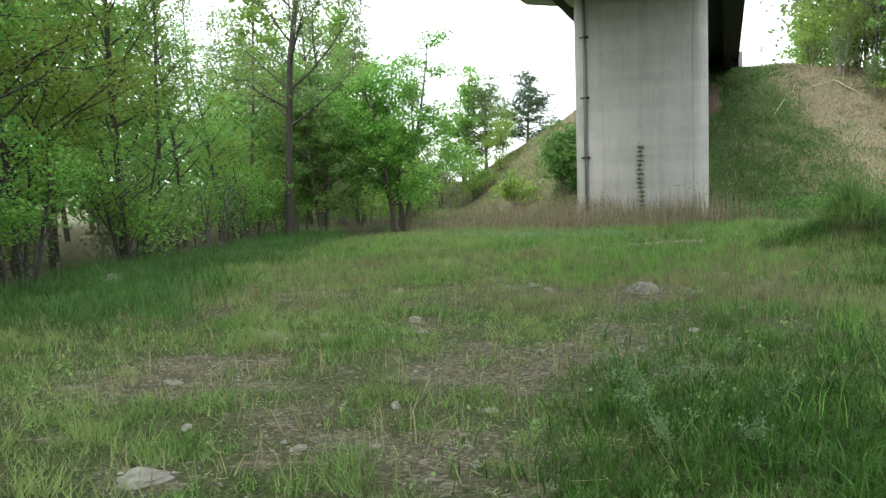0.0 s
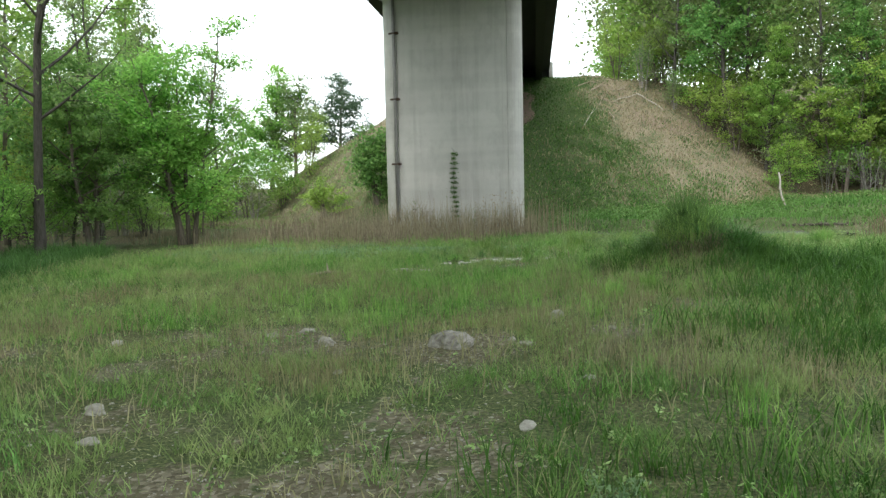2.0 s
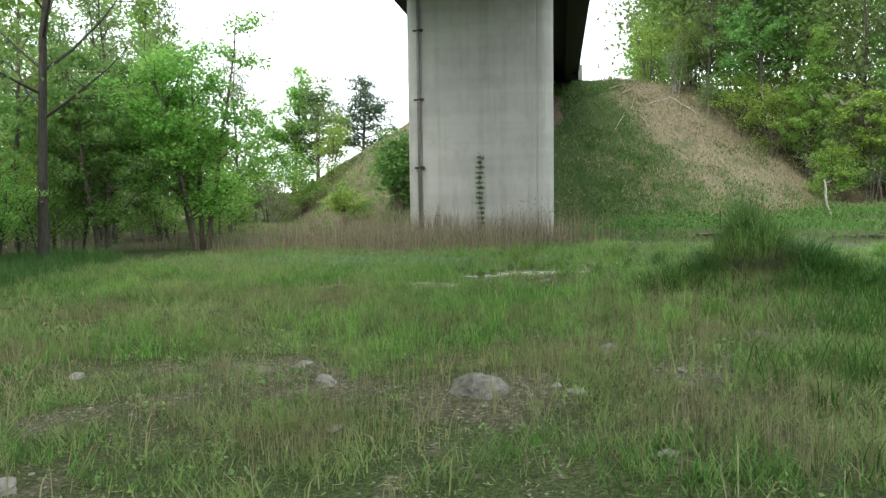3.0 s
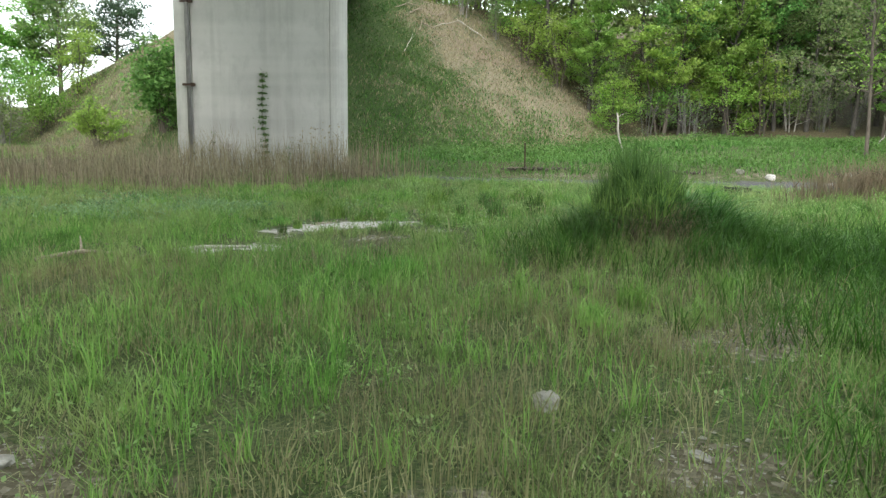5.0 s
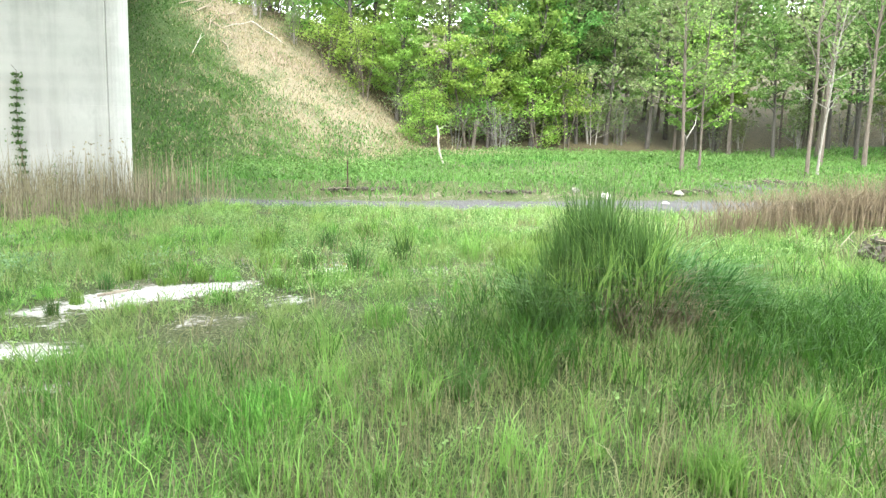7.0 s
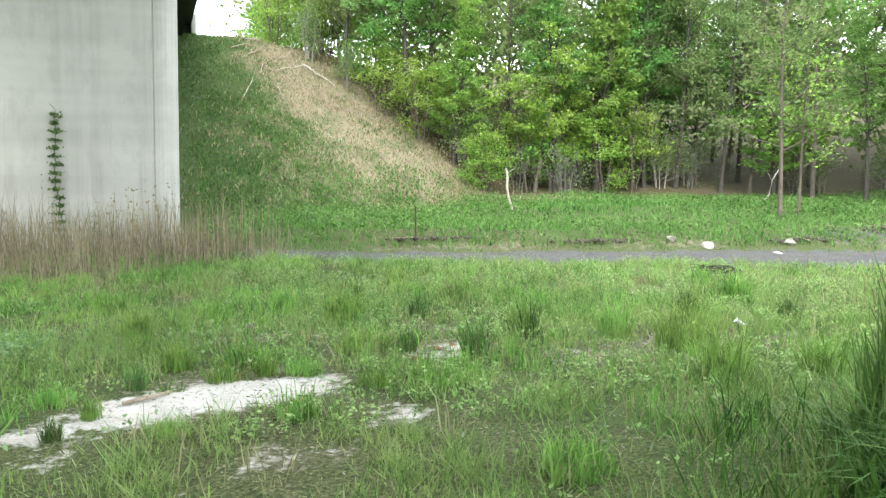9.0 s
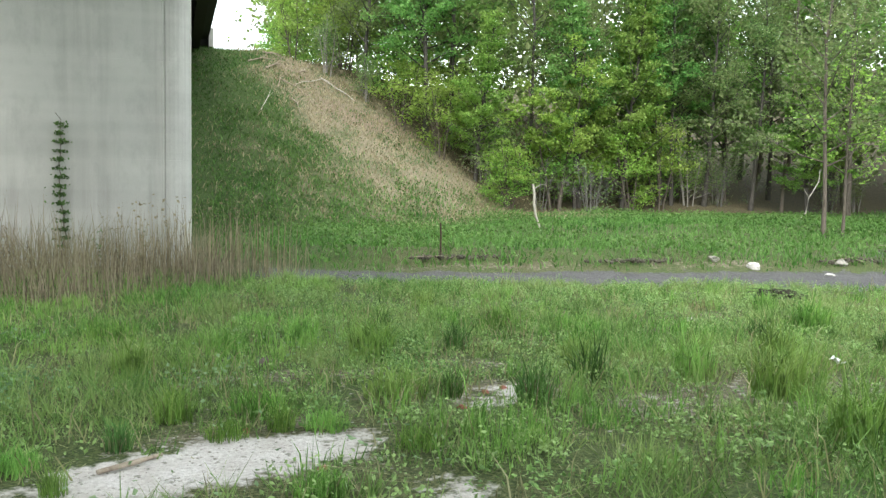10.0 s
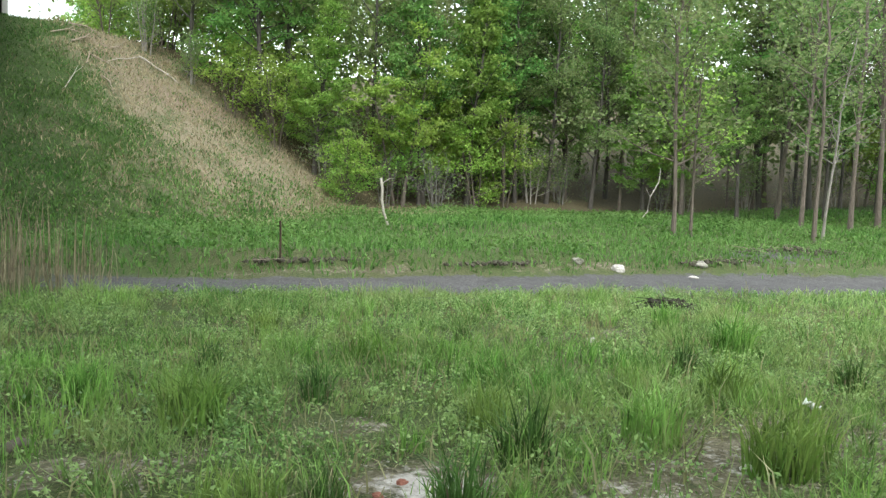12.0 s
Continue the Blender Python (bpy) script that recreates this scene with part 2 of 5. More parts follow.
# ---- small tools ----
def value_noise(x, y, size, seed=0):
    """Smooth random heights from 0 to 1 over the plan, in cells of that size."""
    x, y = np.asarray(x, float) / size + 1000.5 + seed * 17.3, np.asarray(y, float) / size + 1000.5 + seed * 9.1
    i, j = np.floor(x).astype(np.int64), np.floor(y).astype(np.int64)
    u, v = x - i, y - j
    u, v = u * u * (3 - 2 * u), v * v * (3 - 2 * v)

    def at(a, b):
        h = (a * 374761393 + b * 668265263 + seed * 144665) & 0xFFFFFFFF
        h = ((h ^ (h >> 13)) * 1274126177) & 0xFFFFFFFF
        return ((h ^ (h >> 16)) & 0xFFFF) / 65535.0

    return (at(i, j) * (1 - u) + at(i + 1, j) * u) * (1 - v) + (at(i, j + 1) * (1 - u) + at(i + 1, j + 1) * u) * v


def step(a, b, x):
    s = np.clip((np.asarray(x, float) - a) / (b - a), 0, 1)
    return s * s * (3 - 2 * s)


def mesh_object(name, verts, faces, mat, parent=None, smooth=True):
    me = bpy.data.meshes.new(name)
    me.from_pydata(verts, [], faces)
    me.materials.append(mat)
    if smooth:
        me.shade_smooth()
    ob = new(name, me)
    ob.parent = parent
    return ob


def part(name, bm, mat, parent, label="", smooth=False):
    me = bpy.data.meshes.new(name)
    bm.to_mesh(me)
    bm.free()
    me.materials.append(mat)
    if smooth:
        me.shade_smooth()
    ob = new(name, me)
    ob.parent = parent
    return tagged(ob, label)


def empty(name, x, y, z, rz=0.0):
    ob = new(name)
    ob.matrix_basis = pose(x, y, z, 0, 0, rz)
    return ob


def box(bm, x0, x1, y0, y1, z0, z1):
    m = Matrix.Translation(((x0 + x1) / 2, (y0 + y1) / 2, (z0 + z1) / 2)) @ Matrix.Diagonal((x1 - x0, y1 - y0, z1 - z0, 1))
    return bmesh.ops.create_cube(bm, size=1, matrix=m)["verts"]


def tube(points, radii, sides=6):
    """Vertices and faces of a tapering round limb along a line of points."""
    p, r = np.asarray(points, float), np.asarray(radii, float)
    d = np.gradient(p, axis=0)
    d /= np.linalg.norm(d, axis=1, keepdims=True) + 1e-9
    ref = np.where(np.abs(d[:, 2:3]) < 0.9, [[0.0, 0, 1]], [[1.0, 0, 0]])
    u = np.cross(d, ref)
    u /= np.linalg.norm(u, axis=1, keepdims=True) + 1e-9
    v = np.cross(d, u)
    a = np.linspace(0, 2 * np.pi, sides, endpoint=False)
    ring = p[:, None] + r[:, None, None] * (np.cos(a)[None, :, None] * u[:, None] + np.sin(a)[None, :, None] * v[:, None])
    n = len(p)
    k = np.arange(sides)
    f = [np.stack([i * sides + k, i * sides + (k + 1) % sides, (i + 1) * sides + (k + 1) % sides, (i + 1) * sides + k], 1) for i in range(n - 1)]
    return ring.reshape(-1, 3), np.concatenate(f)


def joined(pieces):
    verts, faces, n = [], [], 0
    for v, f in pieces:
        verts.append(v)
        faces.append(f + n)
        n += len(v)
    return np.concatenate(verts), np.concatenate(faces)


def spikes(rng, xy, height, width, lean):
    """One plain pointed blade of short turf at each place."""
    n = len(xy)
    base = np.c_[xy, land(xy[:, 0], xy[:, 1]) - 0.01]
    a, b = rng.uniform(0, 2 * np.pi, n), rng.uniform(0, 2 * np.pi, n)
    side = np.c_[np.cos(a), np.sin(a), np.zeros(n)] * (width / 2)[:, None]
    tip = base + np.c_[np.cos(b) * lean * height, np.sin(b) * lean * height, height]
    return np.stack([base - side, base + side, tip], 1).reshape(-1, 3), np.arange(3 * n).reshape(-1, 3)


def blades(rng, xy, height, width, lean, z=None, curl=1.0):
    """One tapering, bending blade of grass at each place."""
    n = len(xy)
    base = np.c_[xy, land(xy[:, 0], xy[:, 1]) if z is None else z]
    a = rng.uniform(0, 2 * np.pi, n)
    side = np.c_[np.cos(a), np.sin(a), np.zeros(n)] * (width / 2)[:, None]
    b = rng.uniform(0, 2 * np.pi, n)
    away = np.c_[np.cos(b), np.sin(b), np.zeros(n)] * (lean * height)[:, None]
    up = np.c_[np.zeros((n, 2)), height]
    base[:, 2] -= 0.02
    mid = base + 0.55 * up + 0.3 * away
    tip = base + up * (1 - 0.35 * curl * np.minimum(lean, 1.0))[:, None] + away
    v = np.stack([base - side, base + side, mid - 0.75 * side, mid + 0.75 * side, tip], 1).reshape(-1, 3)
    k = 5 * np.arange(n)[:, None]
    f = np.concatenate([k + [0, 1, 3], k + [0, 3, 2], k + [2, 3, 4]])
    return v, f


def leaf_quads(rng, p, size, flat=0.6):
    """A small folded leaf at each point, mostly level."""
    n = len(p)
    nrm = rng.normal(size=(n, 3)) * (1 - flat) + [0, 0, flat]
    nrm /= np.linalg.norm(nrm, axis=1, keepdims=True)
    d = rng.normal(size=(n, 3))
    d -= nrm * (d * nrm).sum(1, keepdims=True)
    d /= np.linalg.norm(d, axis=1, keepdims=True)
    s = np.cross(nrm, d)
    L = (size * rng.uniform(0.7, 1.3, n))[:, None]
    v = np.stack([p - 0.5 * L * d, p + 0.32 * L * s - 0.08 * L * nrm, p + 0.55 * L * d, p - 0.32 * L * s - 0.08 * L * nrm], 1).reshape(-1, 3)
    f = 4 * np.arange(n)[:, None] + np.arange(4)[None]
    return v, f


# ---- the lie of the land ----
def track_mid(x):
    return 26.95 - 0.22 * (np.asarray(x, float) - 4.0) + 0.0035 * np.clip(np.asarray(x, float) - 14, 0, None) ** 2


def land(x, y):
    """Height of the ground over the plan."""
    x, y = np.asarray(x, float), np.asarray(y, float)
    z = 0.10 * (value_noise(x, y, 3.0, 1) - 0.5) + 0.05 * (value_noise(x, y, 0.8, 2) - 0.5)
    z = z + 0.14 * step(2.4, 5.5, x) * (1 - step(13, 19, y)) + 0.08 * np.exp(-((x - 3.2) ** 2 + (y - 8.2) ** 2) / 0.4)
    z = z - 0.15 * step(14, 24, y) - 0.2 * step(-4, -9, x) * step(4, 10, y)
    # mound under the big clump
    z = z + 0.26 * np.exp(-((x - 5.8) ** 2 + (y - 13.1) ** 2) / 1.1)
    # raised earth beside the lone trunk
    z = z + 0.42 * np.exp(-((x - 11.3) ** 2 / 6.0 + (y - 15.6) ** 2 / 2.6))
    # sunken track, then a low bank and a rising meadow
    off = y - track_mid(x)
    on = step(2.5, 5.0, x)
    z = z - 0.10 * on * np.exp(-((off / 1.5) ** 4))
    z = z + on * (0.30 * step(1.2, 2.8, off) + 0.38 * step(2.5, 10, off) * step(9, 16, x))
    # wooded hill to the right, woods to the left
    z = z + 0.22 * np.clip(y - 43 - 0.25 * np.clip(24 - x, 0, 12), 0, 60) * step(12, 20, x)
    z = z + 0.10 * np.clip(x - 30, 0, 60) * step(20, 30, y)
    # embankment: the face to the abutment, falling away on both sides, with a level top
    bank = 0.5 * (y - 36.5)
    bank = bank - 0.30 * np.clip(x - 4.5, 0, None) - 0.60 * np.clip(-4.8 - x, 0, None)
    bank = np.minimum(bank, 8.15 - 0.10 * np.clip(x - 5, 0, 60) - 0.55 * np.clip(-4.8 - x, 0, 12))
    bank = bank + 0.18 * (value_noise(x, y, 4.0, 3) - 0.5) + 0.12 * (value_noise(x, y, 1.2, 4) - 0.5)
    k = 0.35
    hi = np.maximum(z, bank)
    return hi + k * np.exp(-np.abs(z - bank) / k) * 0.35


def blob(x, y, cx, cy, rx, ry, turn=0.0):
    c, s = math.cos(radians(turn)), math.sin(radians(turn))
    u, v = (x - cx) * c + (y - cy) * s, -(x - cx) * s + (y - cy) * c
    return np.exp(-((u / rx) ** 2 + (v / ry) ** 2))


def sand_at(x, y):
    s = 0 * np.asarray(x, float)
    for much, cx, cy, rx, ry, turn in ((1.1, 2.95, 16.05, 0.75, 0.36, 8), (0.75, 2.25, 15.7, 0.45, 0.3, 0), (0.6, 4.45, 16.8, 0.2, 0.25, 0), (0.75, 3.9, 15.35, 0.2, 0.25, 0), (0.45, 5.57, 16.7, 0.3, 0.12, 0),
                                       (0.35, 2.65, 17.85, 0.25, 0.12, 0), (0.5, 3.15, 18.1, 0.3, 0.15, 0), (0.35, 3.84, 18.0, 0.25, 0.12, 0), (0.85, 4.85, 17.05, 0.38, 0.3, 0), (0.35, 5.1, 18.2, 0.2, 0.25, 0),
                                       (0.9, 1.45, 14.2, 0.8, 0.2, 18), (0.9, 2.05, 14.3, 0.35, 0.15, 0), (0.6, 2.88, 14.35, 0.2, 0.18, 0), (0.7, 2.2, 13.55, 0.35, 0.12, 10), (0.4, 3.25, 13.1, 0.12, 0.1, 0),
                                       (0.55, 5.7, 16.6, 0.4, 0.2, 0), (0.6, 1.7, 15.45, 0.4, 0.2, 0), (0.8, 3.2, 14.8, 0.45, 0.16, 0), (0.5, 1.9, 14.95, 0.4, 0.18, 0), (0.5, 6.6, 16.85, 0.4, 0.22, 0), (0.35, 7.2, 18.9, 0.35, 0.2, 0), (0.6, 13.0, 17.0, 0.9, 0.35, 0)):
        s = s + much * blob(x, y, cx, cy, rx, ry, turn)
    return np.clip(s * (0.35 + 0.75 * value_noise(x, y, 0.45, 7) + 0.55 * value_noise(x, y, 0.16, 17)), 0, 1)


def soil_at(x, y):
    open_area = step(-3.5, -0.5, x) * (1 - step(3.2, 4.8, x)) * step(-2, 0, y) * (1 - step(8, 11, y))
    open_area = np.maximum(open_area, 0.7 * blob(x, y, 4.9, 8.2, 1.5, 1.8))
    s = 0.36 * open_area + 0.85 * (value_noise(x, y, 1.1, 5) - 0.42) * (0.75 + 0.5 * open_area) + 0.5 * (value_noise(x, y, 0.35, 6) - 0.5)
    for cx, cy, rx, ry, a in ((0.8, 3.9, 0.6, 0.4, 20), (2.6, 4.5, 0.5, 0.5, 0), (2.85, 2.5, 0.4, 0.25, 0), (0.7, 7.0, 0.4, 0.3, 0), (4.6, 8.4, 0.4, 0.3, 0), (1.75, 2.75, 0.5, 0.25, 30), (2.5, 2.5, 0.6, 0.22, 10), (0.6, 3.1, 0.4, 0.2, 20), (1.3, 5.8, 0.5, 0.6, 0), (0.7, 8.6, 0.7, 0.4, 0),
                              (0.7, 2.0, 0.6, 0.3, 20), (1.8, 1.6, 0.5, 0.25, 0), (1.1, 9.0, 0.9, 0.5, 0), (2.0, 8.2, 0.5, 0.5, 0), (6.3, 10.4, 0.8, 0.5, 0), (5.6, 16.2, 0.8, 0.4, 0), (7.8, 16.5, 0.9, 0.5, 0), (4.9, 17.3, 0.6, 0.4, 0), (5.0, 18.4, 0.5, 0.35, 0), (7.5, 19.6, 0.7, 0.5, 0), (7.05, 17.1, 0.7, 0.4, 0), (6.0, 16.6, 0.6, 0.4, 0),
                              (6.0, 20.1, 0.6, 0.35, 0), (3.7, 18.1, 0.7, 0.3, 0), (2.6, 18.0, 0.5, 0.3, 0), (8.8, 20.6, 0.7, 0.5, 0), (11.0, 22.4, 1.2, 0.5, 0), (5.3, 10.3, 0.6, 0.4, 0), (1.5, 8.8, 0.6, 0.4, 0), (3.2, 7.8, 0.6, 0.45, 0)):
        s = s + 0.6 * blob(x, y, cx, cy, rx, ry, a)
    edge_off = np.asarray(y) - track_mid(x) - 1.4 - 0.06 * np.clip(np.asarray(x) - 6, 0, 12)
    verge = 0.75 * np.exp(-((edge_off / 0.35) ** 2)) * step(3.5, 5.5, x) * (0.4 + 0.9 * value_noise(x, y, 0.9, 41))
    return verge + np.clip((s + 0.16 * step(13.5, 15.5, y) * step(1.5, 3.5, x)) * (1 - step(19, 23.5, y)) + 0.7 * sand_at(x, y), 0, 1)


def track_at(x, y):
    off = np.abs(y - track_mid(x))
    half = 0.98 + 0.05 * np.clip(np.asarray(x) - 4, 0, 14)
    strip = (1 - step(half * 0.75, half * 1.15, off)) * step(2.5, 4.5, x)
    return np.clip(strip + 0.75 * blob(x, y, 18.8, 26.9, 2.4, 0.9, 5), 0, 1)


def dry_at(x, y):
    """The tan strip of dead grass down the embankment beside the wood."""
    u = np.asarray(x, float) - np.interp(y, [38, 42, 44, 46, 48, 52, 55], [7.6, 6.8, 6.4, 5.9, 5.8, 5.1, 4.4])
    strip = step(-2.0, 2.0, u + 2.6 * (value_noise(x, y, 1.3, 8) - 0.5)) * step(38.2, 42.0, y + 3.0 * (value_noise(x, y, 1.2, 29) - 0.5)) * (1 - step(56, 62, y))
    low = 0.6 * step(0.25, 0.8, 0.6 * value_noise(x, y, 0.8, 45) + 0.4 * value_noise(x, y, 0.3, 48)) * step(36.5, 38.5, y) * (1 - step(41, 47, y)) * step(1, 5, x)
    strip = np.maximum(strip * (0.55 + 0.75 * value_noise(x, y, 0.7, 46)), low)
    left = step(-4.5, -6.5, x) * step(36.5, 39, y) * (0.3 + 0.6 * value_noise(x, y, 1.6, 52))
    return np.clip(np.maximum(strip, left), 0, 1)


def path_at(x, y):
    """The worn reddish earth near the crest of the embankment."""
    b = 1.2 * blob(x, y, 8.6, 48.4, 2.6, 1.5, 5) + blob(x, y, 6.0, 51.6, 1.0, 1.5, 20) + 0.7 * blob(x, y, 10.8, 48.6, 1.5, 0.8)
    return np.clip(b * (0.5 + 0.7 * value_noise(x, y, 0.9, 47)), 0, 1)


def litter_at(x, y):
    """Leaf litter under the woods."""
    edge = 42.5 + 0.05 * np.clip(np.asarray(x) - 20, 0, 30) + 1.5 * (value_noise(x, y, 3, 9) - 0.5)
    right = step(edge - 0.5, edge + 1.0, y) * step(13.5, 15.5, x - 0.55 * np.clip(44 - np.asarray(y), -20, 0))
    right = np.maximum(right, step(24, 27, x) * step(-0.5, 1.5, y - (46 - 0.55 * (np.asarray(x) - 24))))
    lx = -4.2 - 0.45 * np.clip(np.asarray(y) - 6, -6, 16)
    left = step(0.0, 1.2, lx - x) * (1 - step(34, 38, y))
    return np.clip(np.maximum(right, left), 0, 1)


def axis(dense0, dense1, fine, far0, far1):
    inner = np.arange(dense0, dense1 + fine / 2, fine)

    def out(start, end):
        p, s, way = [], fine, 1 if end > start else -1
        x = start
        while (end - x) * way > 0:
            s *= 1.16
            x += s * way
            p.append(x)
        return p

    return np.array(out(inner[0], far0)[::-1] + list(inner) + out(inner[-1], far1))


gx, gy = axis(-9, 20, 0.22, -900, 900), axis(-1, 54, 0.25, -600, 1500)
GX, GY = np.meshgrid(gx, gy)
px, py = GX.ravel(), GY.ravel()
nx = len(gx)
qi = (np.arange(len(gy) - 1)[:, None] * nx + np.arange(nx - 1)[None]).ravel()
ground = mesh_object("ground", np.c_[px, py, land(px, py)], np.stack([qi, qi + 1, qi + nx + 1, qi + nx], 1), M_GROUND)
tagged(ground, "rough ground of soil, gravel, sand and thatch rising to an embankment", "ground", kind="structure")
for key, fn in (("soil", soil_at), ("sand", sand_at), ("track", track_at), ("dry", dry_at), ("path", path_at), ("bank", lambda x, y: step(35.5, 37.5, y) * step(-6.5, -4.5, x)), ("litter", litter_at)):
    ground.data.attributes.new(key, "FLOAT", "POINT").data.foreach_set("value", np.asarray(fn(px, py), np.float32))


# ---- the bridge ----
LEAN = -0.06
BRIDGE = Matrix.Translation((0, 28.6, 0)) @ Matrix.Rotation(math.atan(-LEAN), 4, "Z")


def rounded_stem(x0, x1, depth, r, z0, z1):
    """A pier stem: a slab with rounded corners, horizontal pour joints and slightly recessed vertical corner joints."""
    bm = bmesh.new()
    outline = []
    for cx, cy, a0 in ((x1 - r, -depth / 2 + r, -90), (x1 - r, depth / 2 - r, 0), (x0 + r, depth / 2 - r, 90), (x0 + r, -depth / 2 + r, 180)):
        for k in range(9):
            a = radians(a0 + 90 * k / 8)
            outline.append((cx + r * math.cos(a), cy + r * math.sin(a)))
    # corner joints: a narrow groove where the flat face meets the rounded end
    face = [(x0 + r + 0.06, -depth / 2), (x0 + r + 0.075, -depth / 2 + 0.02), (x0 + r + 0.10, -depth / 2 + 0.02), (x0 + r + 0.115, -depth / 2),
            (x1 - r - 0.055, -depth / 2), (x1 - r - 0.04, -depth / 2 + 0.02), (x1 - r - 0.02, -depth / 2 + 0.02), (x1 - r - 0.005, -depth / 2)]
    outline = outline[:] + face
    levels = [(z0, 0.0)]
    for z in (1.9, 3.75, 5.6):
        levels += [(z - 0.006, 0.0), (z - 0.002, 0.002), (z + 0.002, 0.002), (z + 0.006, 0.0)]
    levels.append((z1, 0.0))
    rings = []
    mx = (x0 + x1) / 2
    for z, inset in levels:
        rings.append([bm.verts.new((x + (inset if x < mx else -inset), y + (inset if y < 0 else -inset), z)) for x, y in outline])
    for a, b in zip(rings, rings[1:]):
        for k in range(len(a)):
            bm.faces.new((a[k], a[(k + 1) % len(a)], b[(k + 1) % len(a)], b[k]))
    bm.faces.new(rings[-1])
    return bm


def bridge_pier(y):
    pier = empty("bridge_pier", 0, y, 0)
    bm = bmesh.new()
    outline = [(-2.40, 7.95), (2.23, 8.72), (2.23, 9.24), (-4.6, 9.24), (-4.6, 8.33)]
    sides = [[bm.verts.new((x, y, z)) for x, z in outline] for y in (-0.78, 0.78)]
    for k in range(5):
        bm.faces.new((sides[0][k], sides[0][(k + 1) % 5], sides[1][(k + 1) % 5], sides[1][k]))
    bm.faces.new(sides[0])
    bm.faces.new(sides[1][::-1])
    bmesh.ops.recalc_face_normals(bm, faces=bm.faces)
    bmesh.ops.bevel(bm, geom=bm.edges, offset=0.025, segments=2, affect="EDGES")
    part("pier_cap", bm, M_CONC, pier, "sloping concrete pier cap")
    part("stem", rounded_stem(-2.42, 2.24, 1.5, 0.42, -0.6, 8.7), M_CONC, pier)
    return tagged(pier, "tall grey weathered concrete bridge pier with rounded ends", "bridge pier", kind="structure")


pier = bridge_pier(28.72)
FACE = 27.97

bridge = new("bridge_deck")
bridge.matrix_basis = BRIDGE
Y0, Y1 = -50.0, 25.3
bm = bmesh.new()
prof = [(-3.65, 8.85), (-3.65, 9.25), (3.65, 9.25), (3.65, 8.85), (3.2, 8.78), (-3.2, 8.78)]
ends = [[bm.verts.new((x, y, z)) for x, z in prof] for y in (Y0, Y1 + 1.0)]
for k in range(6):
    bm.faces.new((ends[0][k], ends[0][(k + 1) % 6], ends[1][(k + 1) % 6], ends[1][k]))
bm.faces.new(ends[0])
bm.faces.new(ends[1][::-1])
bmesh.ops.recalc_face_normals(bm, faces=bm.faces)
part("deck_slab", bm, M_CONC_SHADED, bridge, "concrete deck slab with overhanging edges")
for gx0 in (-2.95, -1.0, 1.0, 2.95):
    bm = bmesh.new()
    box(bm, gx0 - 0.2, gx0 + 0.2, Y0, Y1, 8.0, 8.035)
    box(bm, gx0 - 0.012, gx0 + 0.012, Y0, Y1, 8.035, 8.74)
    box(bm, gx0 - 0.2, gx0 + 0.2, Y0, Y1, 8.74, 8.775)
    for ys in np.arange(Y0 + 2, Y1, 2.5):
        box(bm, gx0 - 0.15, gx0 + 0.15, ys - 0.008, ys + 0.008, 8.035, 8.74)
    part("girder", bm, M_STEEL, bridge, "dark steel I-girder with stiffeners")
for xs in (-3.55, 3.55):
    bm = bmesh.new()
    box(bm, xs - 0.1, xs + 0.1, Y0, Y1 + 1.0, 9.25, 10.0)
    part("parapet", bm, M_CONC, bridge)
tagged(bridge, "concrete bridge deck on dark steel girders resting on the pier", "bridge", kind="structure")

abutment = empty("abutment", 0, 0, 0)
abutment.matrix_basis = BRIDGE
bm = bmesh.new()
box(bm, -3.7, 3.7, Y1 + 0.02, Y1 + 1.0, 6.0, 8.74)
# wall below the deck takes the concrete with shade in its colour
part("breast_wall", bm, M_CONC_SHADED, abutment)
for xs in (-3.75, 3.75):
    bm = bmesh.new()
    box(bm, xs - 0.12, xs + 0.12, Y1 - 0.55, Y1 + 3.5, 7.0, 9.22)
    bmesh.ops.bevel(bm, geom=bm.edges, offset=0.02, segments=2, affect="EDGES")
    part("wing_wall", bm, M_CONC, abutment, "pale concrete wing wall")
tagged(abutment, "concrete abutment at the top of the grassy embankment", "abutment", kind="structure")


